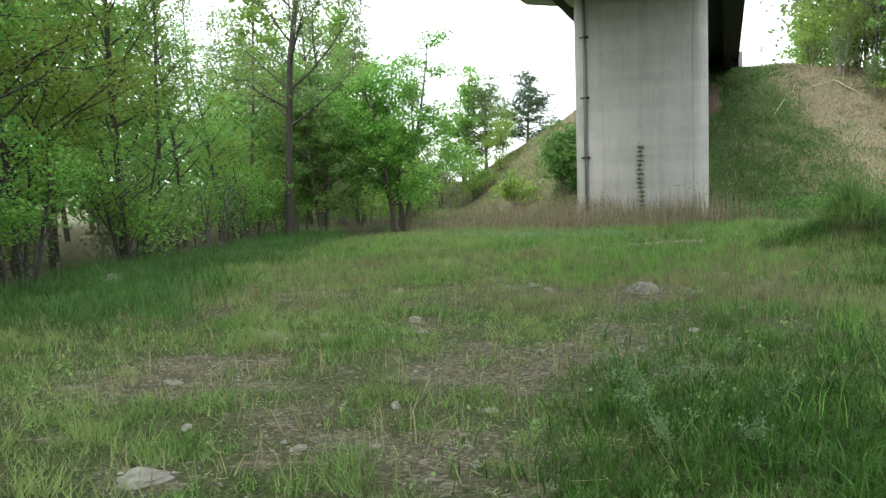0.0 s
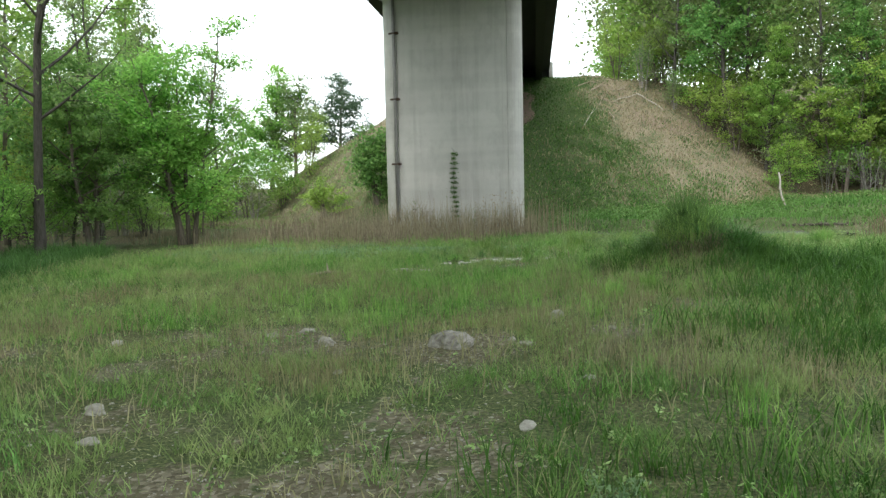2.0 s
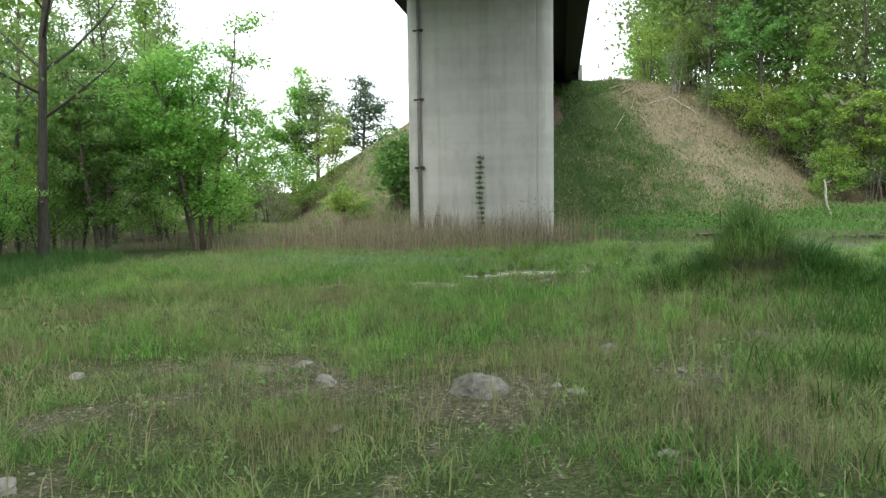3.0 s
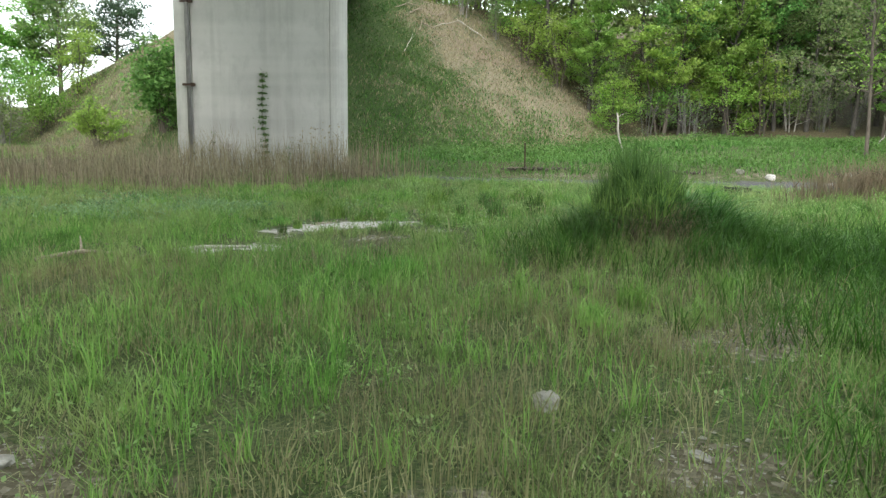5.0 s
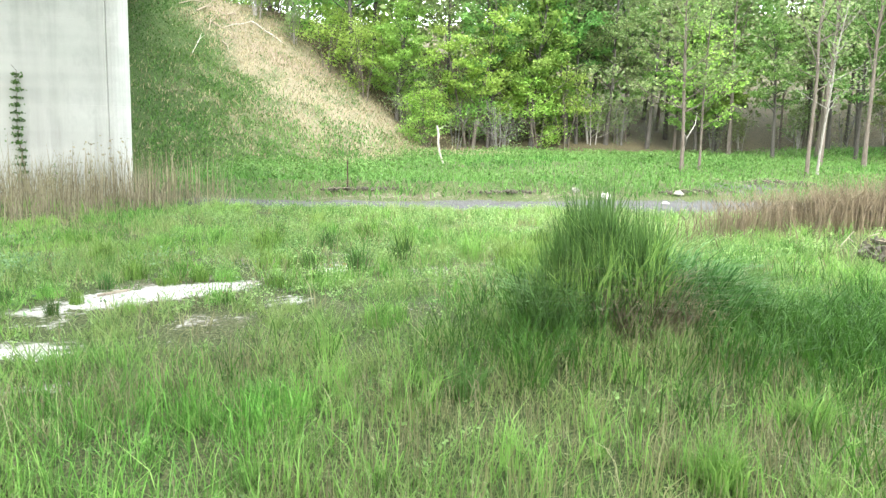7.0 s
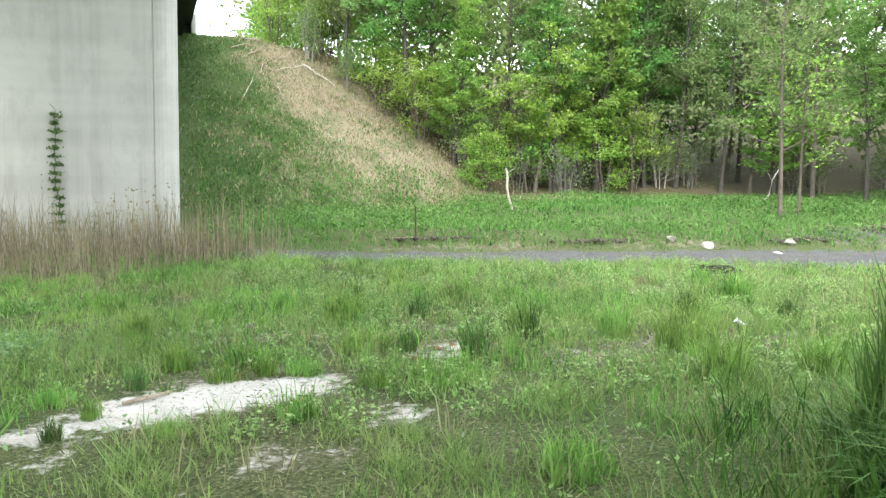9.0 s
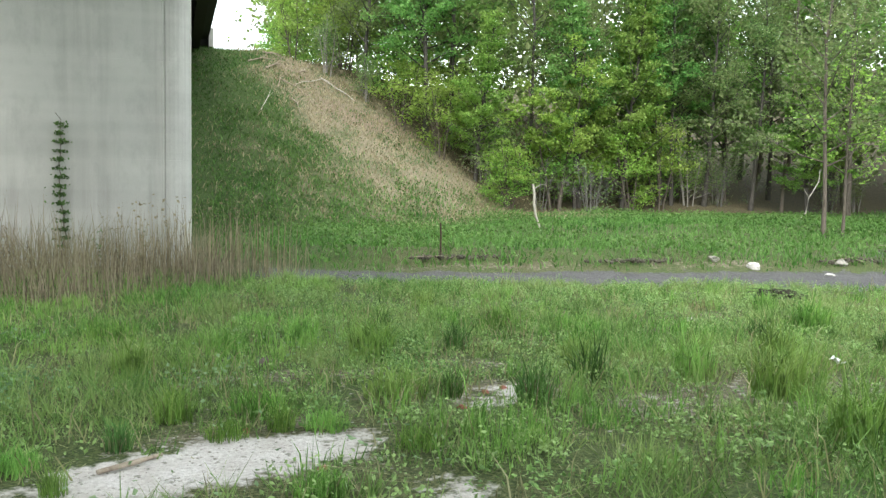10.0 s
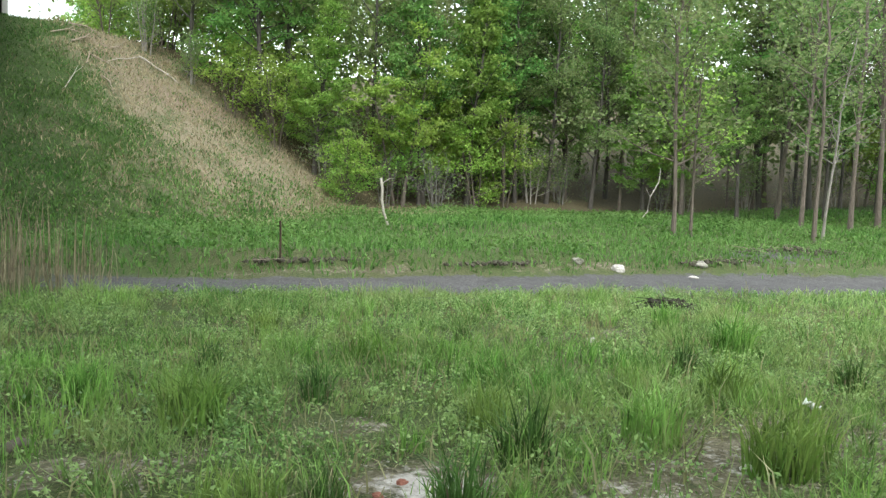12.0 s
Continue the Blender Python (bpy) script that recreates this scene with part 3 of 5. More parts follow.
# ---- trees ----
def grow(rng, height, r0, crown_from, spread, n_limbs, leaves, leaf_size, stems=1, cone=0.5, lean=0.06, rise=0.5, bare=0.25, scatter=0.28):
    """Wood and leaves of one tree, standing at the origin."""
    wood, places = [], []
    for s in range(stems):
        a = rng.uniform(0, 6.28)
        tilt = lean + (0.16 if stems > 1 else 0.0) * rng.uniform(0.4, 1.3)
        h = height * (1.0 if s == 0 else rng.uniform(0.7, 0.95))
        k = np.linspace(0, 1, 9)
        wob = np.cumsum(rng.normal(0, 0.012 * h, (9, 2)), 0) * k[:, None]
        line = np.c_[np.outer(k * h * tilt, [math.cos(a), math.sin(a)]) + wob, k * h]
        line[:, :2] += 0.18 * (stems > 1) * np.array([math.cos(a), math.sin(a)])
        line[0, 2] = -0.3
        rr = r0 * (1.0 if stems == 1 else 0.65)
        rad = rr * (1 - k) ** 0.8 + 0.012
        rad[0] *= 1.35
        wood.append(tube(line, rad, 8))
        m = max(4, n_limbs // stems)
        for i in range(m):
            f = crown_from + (0.97 - crown_from) * (i + rng.uniform(0, 1)) / m
            at = np.array([np.interp(f, k, line[:, c]) for c in range(3)])
            g = (f - crown_from) / (1 - crown_from)
            shape = (1 - cone * g) * (0.55 + 0.45 * math.sin(math.pi * min(1, g + 0.25)))
            L = spread * shape * rng.uniform(0.6, 1.15)
            az = i * 2.4 + rng.uniform(-0.5, 0.5)
            e = rise * rng.uniform(0.5, 1.4) + 0.35 * g
            d = np.array([math.cos(az) * math.cos(e), math.sin(az) * math.cos(e), math.sin(e)])
            q = np.linspace(0, 1, 5)[:, None]
            bend = np.array([0, 0, 1.0]) * 0.15 * L * (q**2)
            limb = at + q * d * L + bend + np.cumsum(rng.normal(0, 0.035 * L, (5, 3)), 0) * q
            rb = rr * 0.42 * (1 - f) ** 0.6 + 0.008
            wood.append(tube(limb, np.linspace(rb, 0.005, 5), 4))
            if rng.uniform() < bare:
                density = 0.15
            else:
                density = 1.0
            for j in range(4):
                b = 0.3 + 0.7 * (j + rng.uniform(0, 1)) / 4
                st = np.array([np.interp(b, q[:, 0], limb[:, c]) for c in range(3)])
                dd = d * 0.5 + rng.normal(0, 0.6, 3)
                dd[2] = abs(dd[2]) * 0.5
                tl = 0.42 * L * rng.uniform(0.5, 1.1) * (1.1 - 0.5 * b)
                tw = st + np.linspace(0, 1, 3)[:, None] * dd * tl
                wood.append(tube(tw, np.linspace(rb * 0.4 + 0.004, 0.003, 3), 3))
                places.append((st, tw[-1], density * (0.3 + L)))
    w = np.array([p[2] for p in places])
    pick = rng.choice(len(places), leaves, p=w / w.sum())
    a0, b0 = np.array([p[0] for p in places])[pick], np.array([p[1] for p in places])[pick]
    pos = a0 + (b0 - a0) * rng.uniform(0.1, 1.15, (leaves, 1)) + rng.normal(0, scatter, (leaves, 3)) * [1, 1, 0.38]
    return joined(wood), leaf_quads(rng, pos, leaf_size)


def tree(name, seed, x, y, leaf, wood_mat, label, category="tree", **shape):
    rng = np.random.default_rng(seed)
    (wv, wf), (lv, lf) = grow(rng, **shape)
    t = empty(name, x, y, float(land(x, y)))
    mesh_object("trunk", wv, wf, wood_mat, t)
    mesh_object("crown", lv, lf, leaf, t, smooth=False)
    return tagged(t, label, category)


LEFT = "trees of the left wood"
RIGHT = "trees of the right wood"

# kinds of woodland tree, each first placed singly, then repeated
kinds = {
    "fresh": tree("deciduous_tree", 11, 21.9, 46.6, M_LEAF[0], M_BARK_DARK, "young tree with layered fresh bright green leaves", height=10.3, r0=0.11, crown_from=0.12, spread=2.9, n_limbs=40, leaves=10000, leaf_size=0.165, cone=0.6, bare=0.08, scatter=0.24),
    "deep": tree("deciduous_tree", 12, 25.4, 47.4, M_LEAF[1], M_BARK_DARK, "tree with mid-green leaves and a dark trunk", height=12.5, r0=0.12, crown_from=0.24, spread=3.1, n_limbs=38, leaves=9000, leaf_size=0.165, cone=0.5, bare=0.12, scatter=0.24),
    "yellow": tree("deciduous_tree", 14, 17.2, 45.0, M_LEAF[2], M_BARK, "small spreading tree with yellow-green spring leaves", height=7.0, r0=0.08, crown_from=0.16, spread=2.6, n_limbs=30, leaves=7000, leaf_size=0.145, stems=3, cone=0.4, bare=0.1, scatter=0.22),
    "olive": tree("deciduous_tree", 15, 29.5, 46.5, M_LEAF[3], M_BARK_DARK, "thinly leafed olive-green tree with bare lower branches", height=11, r0=0.1, crown_from=0.22, spread=2.9, n_limbs=34, leaves=6200, leaf_size=0.14, cone=0.4, bare=0.3),
    "tall": tree("deciduous_tree", 13, 31.0, 51.0, M_LEAF[1], M_BARK_DARK, "tall thin woodland tree with sparse green leaves", height=15, r0=0.1, crown_from=0.2, spread=3.0, n_limbs=26, leaves=3500, leaf_size=0.25, cone=0.3, rise=0.7, bare=0.2, scatter=0.36),
    "pale": tree("deciduous_tree", 20, 27.0, 52.0, M_LEAF[0], M_BARK, "tall woodland tree with pale fresh green leaves", height=13.5, r0=0.09, crown_from=0.18, spread=3.0, n_limbs=26, leaves=3500, leaf_size=0.25, cone=0.35, rise=0.7, bare=0.2, scatter=0.36),
    "hazy": tree("deciduous_tree", 23, 35.0, 52.0, M_LEAF[3], M_BARK, "tall hazy olive woodland tree just coming into leaf", height=13.5, r0=0.09, crown_from=0.2, spread=3.0, n_limbs=28, leaves=3300, leaf_size=0.225, cone=0.35, rise=0.7, bare=0.3, scatter=0.4),
    "bare": tree("bare_tree", 16, 34.5, 41.5, M_LEAF[3], M_BARK, "tall grey nearly leafless tree with fine branches", height=13, r0=0.07, crown_from=0.25, spread=2.2, n_limbs=34, leaves=1000, leaf_size=0.13, cone=0.3, rise=0.95),
    "pole": tree("deciduous_tree", 26, 23.2, 45.2, M_LEAF[3], M_BARK_DARK, "slender dark-stemmed tree with thin leaves high up", height=12.5, r0=0.075, crown_from=0.3, spread=2.0, n_limbs=28, leaves=3000, leaf_size=0.13, cone=0.4, rise=0.6, bare=0.3),
    "lacy": tree("deciduous_tree", 27, -7.6, 8.6, M_LEAF[2], M_BARK_DARK, "slender tree with small airy yellow-green leaves", height=8.5, r0=0.06, crown_from=0.1, spread=2.6, n_limbs=44, leaves=7800, leaf_size=0.09, cone=0.4, bare=0.2, scatter=0.2),
    "airy": tree("deciduous_tree", 28, -9.0, 12.4, M_LEAF[0], M_BARK_DARK, "tall thin tree with small airy green leaves", height=11.0, r0=0.07, crown_from=0.2, spread=2.6, n_limbs=36, leaves=7200, leaf_size=0.092, cone=0.35, rise=0.6, bare=0.2, scatter=0.22),
    "lowbush": tree("shrub", 25, -6.6, 10.2, M_LEAF[0], M_BARK_DARK, "low spreading bush with small fresh green leaves", "shrub", height=2.6, r0=0.03, crown_from=0.06, spread=1.7, n_limbs=26, leaves=3400, leaf_size=0.082, stems=4, cone=0.3, bare=0.1, scatter=0.18),
    "bush": tree("shrub", 17, 17.4, 45.6, M_LEAF[0], M_BARK, "leafy green shrub at the edge of the wood", "shrub", height=3.2, r0=0.03, crown_from=0.05, spread=1.6, n_limbs=24, leaves=2200, leaf_size=0.15, stems=4, cone=0.3, bare=0.15),
    "olivebush": tree("shrub", 18, 20.5, 44.0, M_LEAF[2], M_BARK, "straggly yellow-green shrub with thin stems", "shrub", height=4.0, r0=0.035, crown_from=0.06, spread=1.8, n_limbs=24, leaves=2200, leaf_size=0.135, stems=4, cone=0.3),
    "greybush": tree("shrub", 24, 24.0, 45.0, M_LEAF[3], M_BARK_PALE, "greyish olive shrub with many thin stems", "shrub", height=3.2, r0=0.03, crown_from=0.1, spread=1.6, n_limbs=22, leaves=1700, leaf_size=0.11, stems=5, cone=0.3),
    "twigs": tree("bare_shrub", 19, 17.6, 42.2, M_LEAF[3], M_BARK_GREY, "bare grey twiggy undergrowth with few leaves", "shrub", height=2.3, r0=0.018, crown_from=0.05, spread=1.2, n_limbs=26, leaves=400, leaf_size=0.09, stems=5, cone=0.2),
}
for k, ob in kinds.items():
    tagged(ob, group=LEFT if k in ("lacy", "airy", "lowbush") else RIGHT)


def repeat(kind, x, y, scale, turn, group):
    ob = kinds[kind]
    c = copy_thing(ob, pose(x, y, float(land(x, y)), 0, 0, turn))
    c.scale = (scale, scale, scale * random.uniform(0.92, 1.1))
    return tagged(c, group=group)


def wood(seed, spots, mix_of, group, low=0.8, high=1.15):
    rng = random.Random(seed)
    for x, y in spots:
        kind = rng.choice(mix_of)
        repeat(kind, x, y, rng.uniform(low, high), rng.uniform(0, 360), group)


def scattered(seed, inside, x0, x1, y0, y1, gap, tries=4000):
    rng = random.Random(seed)
    out = []
    for _ in range(tries):
        x, y = rng.uniform(x0, x1), rng.uniform(y0, y1)
        if inside(x, y) and all((x - a) ** 2 + (y - b) ** 2 > gap * gap for a, b in out):
            out.append((x, y))
    return out


def right_front(x):
    """The front line of the right wood."""
    if x < 14:
        return 43.3 + 1.3 * (14.9 - x)
    return 43.5 + 0.12 * (x - 14) if x < 26 else 45 - 0.62 * (x - 26)


spots = scattered(1, lambda x, y: 0.8 < y - right_front(x) < 3.2 and y > 24, 9.5, 50, 22, 58, 2.75)
wood(21, spots, ["fresh", "deep", "yellow", "olive", "olive", "fresh", "yellow"], RIGHT, 0.7, 1.05)
spots = scattered(2, lambda x, y: 3.2 < y - right_front(x) < 9 and y > 24, 8, 56, 24, 70, 4.2)
wood(22, spots, ["pale", "hazy", "pale", "hazy", "tall", "bare"], RIGHT, 0.9, 1.15)
spots = scattered(3, lambda x, y: 9 < y - right_front(x) < 24 and y > 26, 8, 75, 26, 86, 11.0)
wood(23, spots, ["tall", "pale", "hazy"], RIGHT, 1.0, 1.3)
spots = scattered(11, lambda x, y: 0.0 < y - right_front(x) < 2.6 and y > 24, 16, 40, 24, 50, 2.2)
wood(29, spots, ["pole", "pole", "bare", "pole"], RIGHT, 0.75, 1.1)
spots = scattered(4, lambda x, y: -0.1 < y - right_front(x) < 2.4 and y > 24, 14, 48, 24, 60, 1.9)
wood(24, spots, ["twigs", "greybush", "twigs", "olivebush", "bush", "twigs"], RIGHT, 0.6, 1.0)


# grey bare stems and a low spreading tree where the wood comes nearer the track
for k, (x, y, sc) in enumerate(((27.7, 31.3, 0.95), (28.6, 30.4, 1.05), (26.9, 32.6, 0.9), (29.6, 31.6, 1.1), (30.4, 29.6, 1.0), (31.5, 31.8, 1.1))):
    repeat("bare", x, y, sc, 71 * k, RIGHT)
repeat("deep", 28.2, 36.6, 0.58, 40, RIGHT)
repeat("deep", 31.0, 34.8, 0.62, 160, RIGHT)
repeat("olive", 33.0, 32.5, 0.9, 80, RIGHT)
for k, (kind, x, y, sc) in enumerate((("fresh", 20.4, 44.8, 0.95), ("deep", 22.7, 45.4, 0.9), ("olive", 24.8, 45.0, 0.95), ("olive", 26.8, 44.2, 0.9), ("fresh", 28.8, 42.8, 0.75), ("bush", 23.8, 45.8, 0.9), ("greybush", 25.8, 45.6, 0.9),
                                      ("pale", 8.8, 60.0, 0.9), ("hazy", 10.5, 58.6, 0.9), ("hazy", 12.6, 57.4, 0.9), ("pale", 10.2, 64.0, 1.0), ("tall", 13.6, 61.0, 0.9), ("hazy", 15.6, 57.8, 0.95), ("bush", 8.2, 57.6, 1.0), ("olivebush", 9.4, 56.4, 1.1), ("greybush", 10.8, 55.2, 1.1))):
    repeat(kind, x, y, sc, 37 * k, RIGHT)
for k, (x, y) in enumerate(((31.5, 37.5), (34.5, 35.0), (37.0, 31.5), (29.0, 40.5), (35.5, 39.0))):
    repeat(("hazy", "tall", "deep")[k % 3], x, y, 0.95, 50 * k, RIGHT)

# shrubs and low trees down the edge of the embankment's tan strip
spots = scattered(12, lambda x, y: 0.2 < y - right_front(x) < 4.5, 5.8, 15.2, 43, 62, 1.9)
wood(30, spots, ["olivebush", "bush", "greybush", "yellow", "olivebush", "olive", "greybush"], RIGHT, 0.7, 1.1)


def left_front(y):
    """The front line of the left wood."""
    return -4.9 - 0.42 * min(max(y - 6, -8), 16) - (0.0 if y < 26 else 0.2 * (y - 26))


spots = scattered(5, lambda x, y: 0.8 < left_front(y) - x < 4.2, -26, -3, -1, 38, 2.7)
wood(25, spots, ["lacy", "airy", "lacy", "airy", "airy", "pole"], LEFT, 0.7, 1.05)
spots = scattered(6, lambda x, y: 4.2 < left_front(y) - x < 13, -32, -4, -4, 48, 4.6)
wood(26, spots, ["tall", "pale", "bare", "hazy", "pale"], LEFT, 0.8, 1.05)
spots = scattered(7, lambda x, y: 13 < left_front(y) - x < 30, -56, -10, -10, 66, 12.0)
wood(27, spots, ["tall", "pale", "hazy"], LEFT, 0.9, 1.15)
spots = scattered(8, lambda x, y: 0.1 < left_front(y) - x < 2.8, -20, -3, 0, 34, 1.6)
wood(28, spots, ["twigs", "lowbush", "lowbush", "greybush", "lowbush"], LEFT, 0.6, 1.0)

# thicket at the foot of the embankment's far shoulder
spots = scattered(13, lambda x, y: 0 < (-10.5 - 0.45 * (y - 32)) - x < 9, -34, -10, 31, 58, 3.2)
wood(31, spots, ["olivebush", "olive", "greybush", "bush", "lacy", "bush"], LEFT, 0.7, 1.05)

for k, (x, y) in enumerate(((-15.0, 46.0), (-16.5, 48.5), (-14.2, 48.2), (-18.2, 50.0), (-13.4, 51.0), (-16.0, 52.0), (-20.0, 51.5))):
    repeat(("greybush", "olivebush", "bush")[k % 3], x, y, 0.95, 67 * k, LEFT)

# the unbroken wood further in
def far_wood(name, seed, spots, n, high, leaf, label):
    r = np.random.default_rng(seed)
    c = np.array(spots)[r.integers(0, len(spots), n)]
    top = r.uniform(0, 1, n) ** 0.65
    p = np.c_[c + r.normal(0, 1.3, (n, 2)), top * high]
    p[:, 2] += land(p[:, 0], p[:, 1]) + r.uniform(0, 1.5, n)
    v, f = leaf_quads(r, p, 0.34, 0.4)
    return tagged(mesh_object(name, v, f, leaf, smooth=False), label, "woodland", kind="stuff")


far_wood("far_wood", 61, scattered(9, lambda x, y: 3.5 < y - right_front(x) < 17 and y > 24, 6, 70, 24, 86, 2.4), 62000, 12.5, M_LEAF[3], "dense green wood on the hillside")
far_wood("far_wood", 62, scattered(10, lambda x, y: 4 < left_front(y) - x < 20, -44, -6, -6, 60, 2.6), 26000, 4.5, M_LEAF[1], "dense green wood behind the trees")

far_wood("far_wood", 63, scattered(14, lambda x, y: y - right_front(x) > 4, 7, 24, 54, 72, 1.8), 15000, 8, M_LEAF[0], "green wood beyond the crest of the embankment")

# single trees that stand out
tree("deciduous_tree", 31, -9.9, 20.3, M_LEAF[3], M_BARK_DARK, "tall dark-trunked tree with few brownish young leaves", height=15, r0=0.115, crown_from=0.22, spread=3.6, n_limbs=30, leaves=3800, leaf_size=0.11, cone=0.4, bare=0.3)
tree("deciduous_tree", 32, -8.7, 26.0, M_LEAF[0], M_BARK, "multi-stemmed bright green tree beside the dead reeds", height=7.4, r0=0.11, crown_from=0.16, spread=2.5, n_limbs=60, leaves=20000, leaf_size=0.13, stems=5, cone=0.3, bare=0.03, scatter=0.27)
tree("deciduous_tree", 33, -11.2, 24.6, M_LEAF[1], M_BARK, "low-branching tree with mid-green leaves", height=6.6, r0=0.1, crown_from=0.12, spread=2.7, n_limbs=48, leaves=16000, leaf_size=0.13, stems=3, cone=0.35, bare=0.08, scatter=0.22)
tree("deciduous_tree", 34, -17.5, 55.0, M_LEAF[0], M_BARK, "pale green rounded tree behind the embankment", height=8.0, r0=0.14, crown_from=0.12, spread=3.4, n_limbs=36, leaves=8500, leaf_size=0.19, cone=0.45)
tree("deciduous_tree", 35, -15.3, 54.0, M_LEAF[3], M_BARK, "olive-brown tree behind the embankment", height=6.0, r0=0.12, crown_from=0.1, spread=3.0, n_limbs=32, leaves=6000, leaf_size=0.17, cone=0.3)
tree("pine_tree", 36, -13.2, 57.5, M_LEAF[4], M_BARK, "dark green pine on the shoulder of the embankment", height=6.0, r0=0.12, crown_from=0.1, spread=3.0, n_limbs=36, leaves=8500, leaf_size=0.16, cone=0.6, rise=0.2)
tree("shrub", 37, -8.7, 40.6, M_LEAF[2], M_BARK, "yellowish shrub at the foot of the embankment", "shrub", height=1.7, r0=0.03, crown_from=0.05, spread=1.3, n_limbs=24, leaves=2600, leaf_size=0.13, stems=4, cone=0.3, scatter=0.16)
tree("shrub", 38, -5.4, 38.4, M_LEAF[1], M_BARK, "dense dark green bush beside the pier", "shrub", height=3.6, r0=0.05, crown_from=0.04, spread=1.5, n_limbs=30, leaves=4500, leaf_size=0.18, stems=4, cone=0.3, bare=0.0)
tree("sapling", 39, 18.8, 30.2, M_LEAF[3], M_BARK, "slender sapling with sparse yellow-green leaves in the meadow", "tree", height=8.5, r0=0.048, crown_from=0.2, spread=2.6, n_limbs=24, leaves=2600, leaf_size=0.13, cone=0.4, lean=0.02)
tree("sapling", 40, 19.7, 30.5, M_LEAF[2], M_BARK, "thin sapling with a few young leaves in the meadow", "tree", height=5.5, r0=0.032, crown_from=0.25, spread=1.6, n_limbs=18, leaves=900, leaf_size=0.12, cone=0.4, lean=0.05)
tree("sapling", 41, 22.4, 28.6, M_LEAF[3], M_BARK, "slender grey sapling in the meadow beside the track", "tree", height=9.0, r0=0.048, crown_from=0.3, spread=2.0, n_limbs=22, leaves=1200, leaf_size=0.13, cone=0.4, lean=0.03)
tree("sapling", 42, 23.0, 28.8, M_LEAF[3], M_BARK_PALE, "thin bare grey sapling beside the track", "tree", height=6.0, r0=0.03, crown_from=0.3, spread=1.5, n_limbs=16, leaves=300, leaf_size=0.12, cone=0.4, lean=0.08)
tree("deciduous_tree", 43, 11.7, 16.0, M_LEAF[1], M_BARK, "mature tree with a thick grey furrowed trunk by the track", height=14, r0=0.135, crown_from=0.5, spread=3.0, n_limbs=20, leaves=2500, leaf_size=0.2, cone=0.4, lean=0.01)
tree("bare_tree", 44, 8.6, 58.0, M_LEAF[3], M_BARK, "bare-branched tree at the crest of the embankment", height=7.5, r0=0.12, crown_from=0.35, spread=2.2, n_limbs=22, leaves=250, leaf_size=0.1, cone=0.3, rise=0.9)
tree("deciduous_tree", 45, 6.6, 66.0, M_LEAF[0], M_BARK, "light green tree beyond the crest of the embankment", height=4.6, r0=0.1, crown_from=0.1, spread=2.2, n_limbs=28, leaves=5000, leaf_size=0.14, cone=0.4)


# ---- grass, reeds and herbs ----
def stuff(name, label, category, mats_parts):
    """Uncountable growth: one object of kind stuff."""
    v, f = joined(mats_parts[1])
    ob = mesh_object(name, v, f, mats_parts[0], smooth=False)
    return tagged(ob, label, category, kind="stuff")


def sown(rng, n, x0, x1, y0, y1, keep):
    xy = np.c_[rng.uniform(x0, x1, n), rng.uniform(y0, y1, n)]
    return xy[rng.uniform(0, 1, n) < keep(xy[:, 0], xy[:, 1])]


def tufted(rng, n, per, spread, x0, x1, y0, y1, keep):
    """Places in small tufts, and a height factor that each tuft shares."""
    c = np.c_[rng.uniform(x0, x1, n // per), rng.uniform(y0, y1, n // per)]
    c = c[rng.uniform(0, 1, len(c)) < keep(c[:, 0], c[:, 1])]
    k = rng.integers(per // 2, per + per // 2, len(c))
    xy = np.repeat(c, k, 0) + rng.normal(0, spread, (k.sum(), 2)) * np.repeat(rng.uniform(0.5, 1.5, len(c)), k)[:, None]
    return xy, np.repeat(rng.uniform(0.55, 1.5, len(c)), k)


def far_width(xy, near):
    """Blades grow broader and fewer with distance from the walked strip."""
    return near * (1 + 0.07 * np.hypot(xy[:, 0] - 3.5, np.clip(xy[:, 1] - 12, 0, None)))


rng = np.random.default_rng(5)
wooded = lambda x, y: litter_at(x, y)


def right_rank(x, y):
    """Where dark rank grass stands: beside the big clump and beside the start."""
    a = blob(x, y, 7.5, 12.6, 1.6, 0.9) * 1.2 + 1.3 * blob(x, y, 5.4, 2.5, 1.5, 2.2) + 0.75 * blob(x, y, 7.5, 8.3, 1.3, 2.8) + 0.3 * blob(x, y, 4.9, 12.9, 0.6, 0.7)
    return np.clip(a, 0, 1)


def open_ground(x, y):
    fade = step(-8.5, -6, x) * (1 - step(11.5, 15, x)) * step(-3, 0.3, y)
    return fade * (1 - 0.93 * np.clip(2.2 * sand_at(x, y) ** 1.3, 0, 1)) * (1 - track_at(x, y)) * (1 - wooded(x, y))


# short grass over the open field
lots = []
xy, tall = tufted(rng, 780000, 48, 0.085, -8.5, 15, -3, 26, lambda x, y: open_ground(x, y) * np.clip(1.2 - 1.15 * soil_at(x, y), 0.16, 1) * (1 - 0.7 * right_rank(x, y)) * (1 - 0.55 * step(15, 24, y)) * (1 - 0.5 * step(5, 11, np.abs(x - 3))))
h = tall ** 1.5 * rng.uniform(0.03, 0.10, len(xy)) * (0.6 + 1.0 * value_noise(xy[:, 0], xy[:, 1], 0.9, 11)) * (1 + 0.5 * step(9, 13, xy[:, 1]))
lots.append(spikes(rng, xy, h, far_width(xy, rng.uniform(0.005, 0.010, len(xy))), rng.uniform(0.1, 1.2, len(xy))))
stuff("short_grass", "short patchy green and yellowish grass on gravelly soil", "grass", (M_GRASS, lots))
lots = []
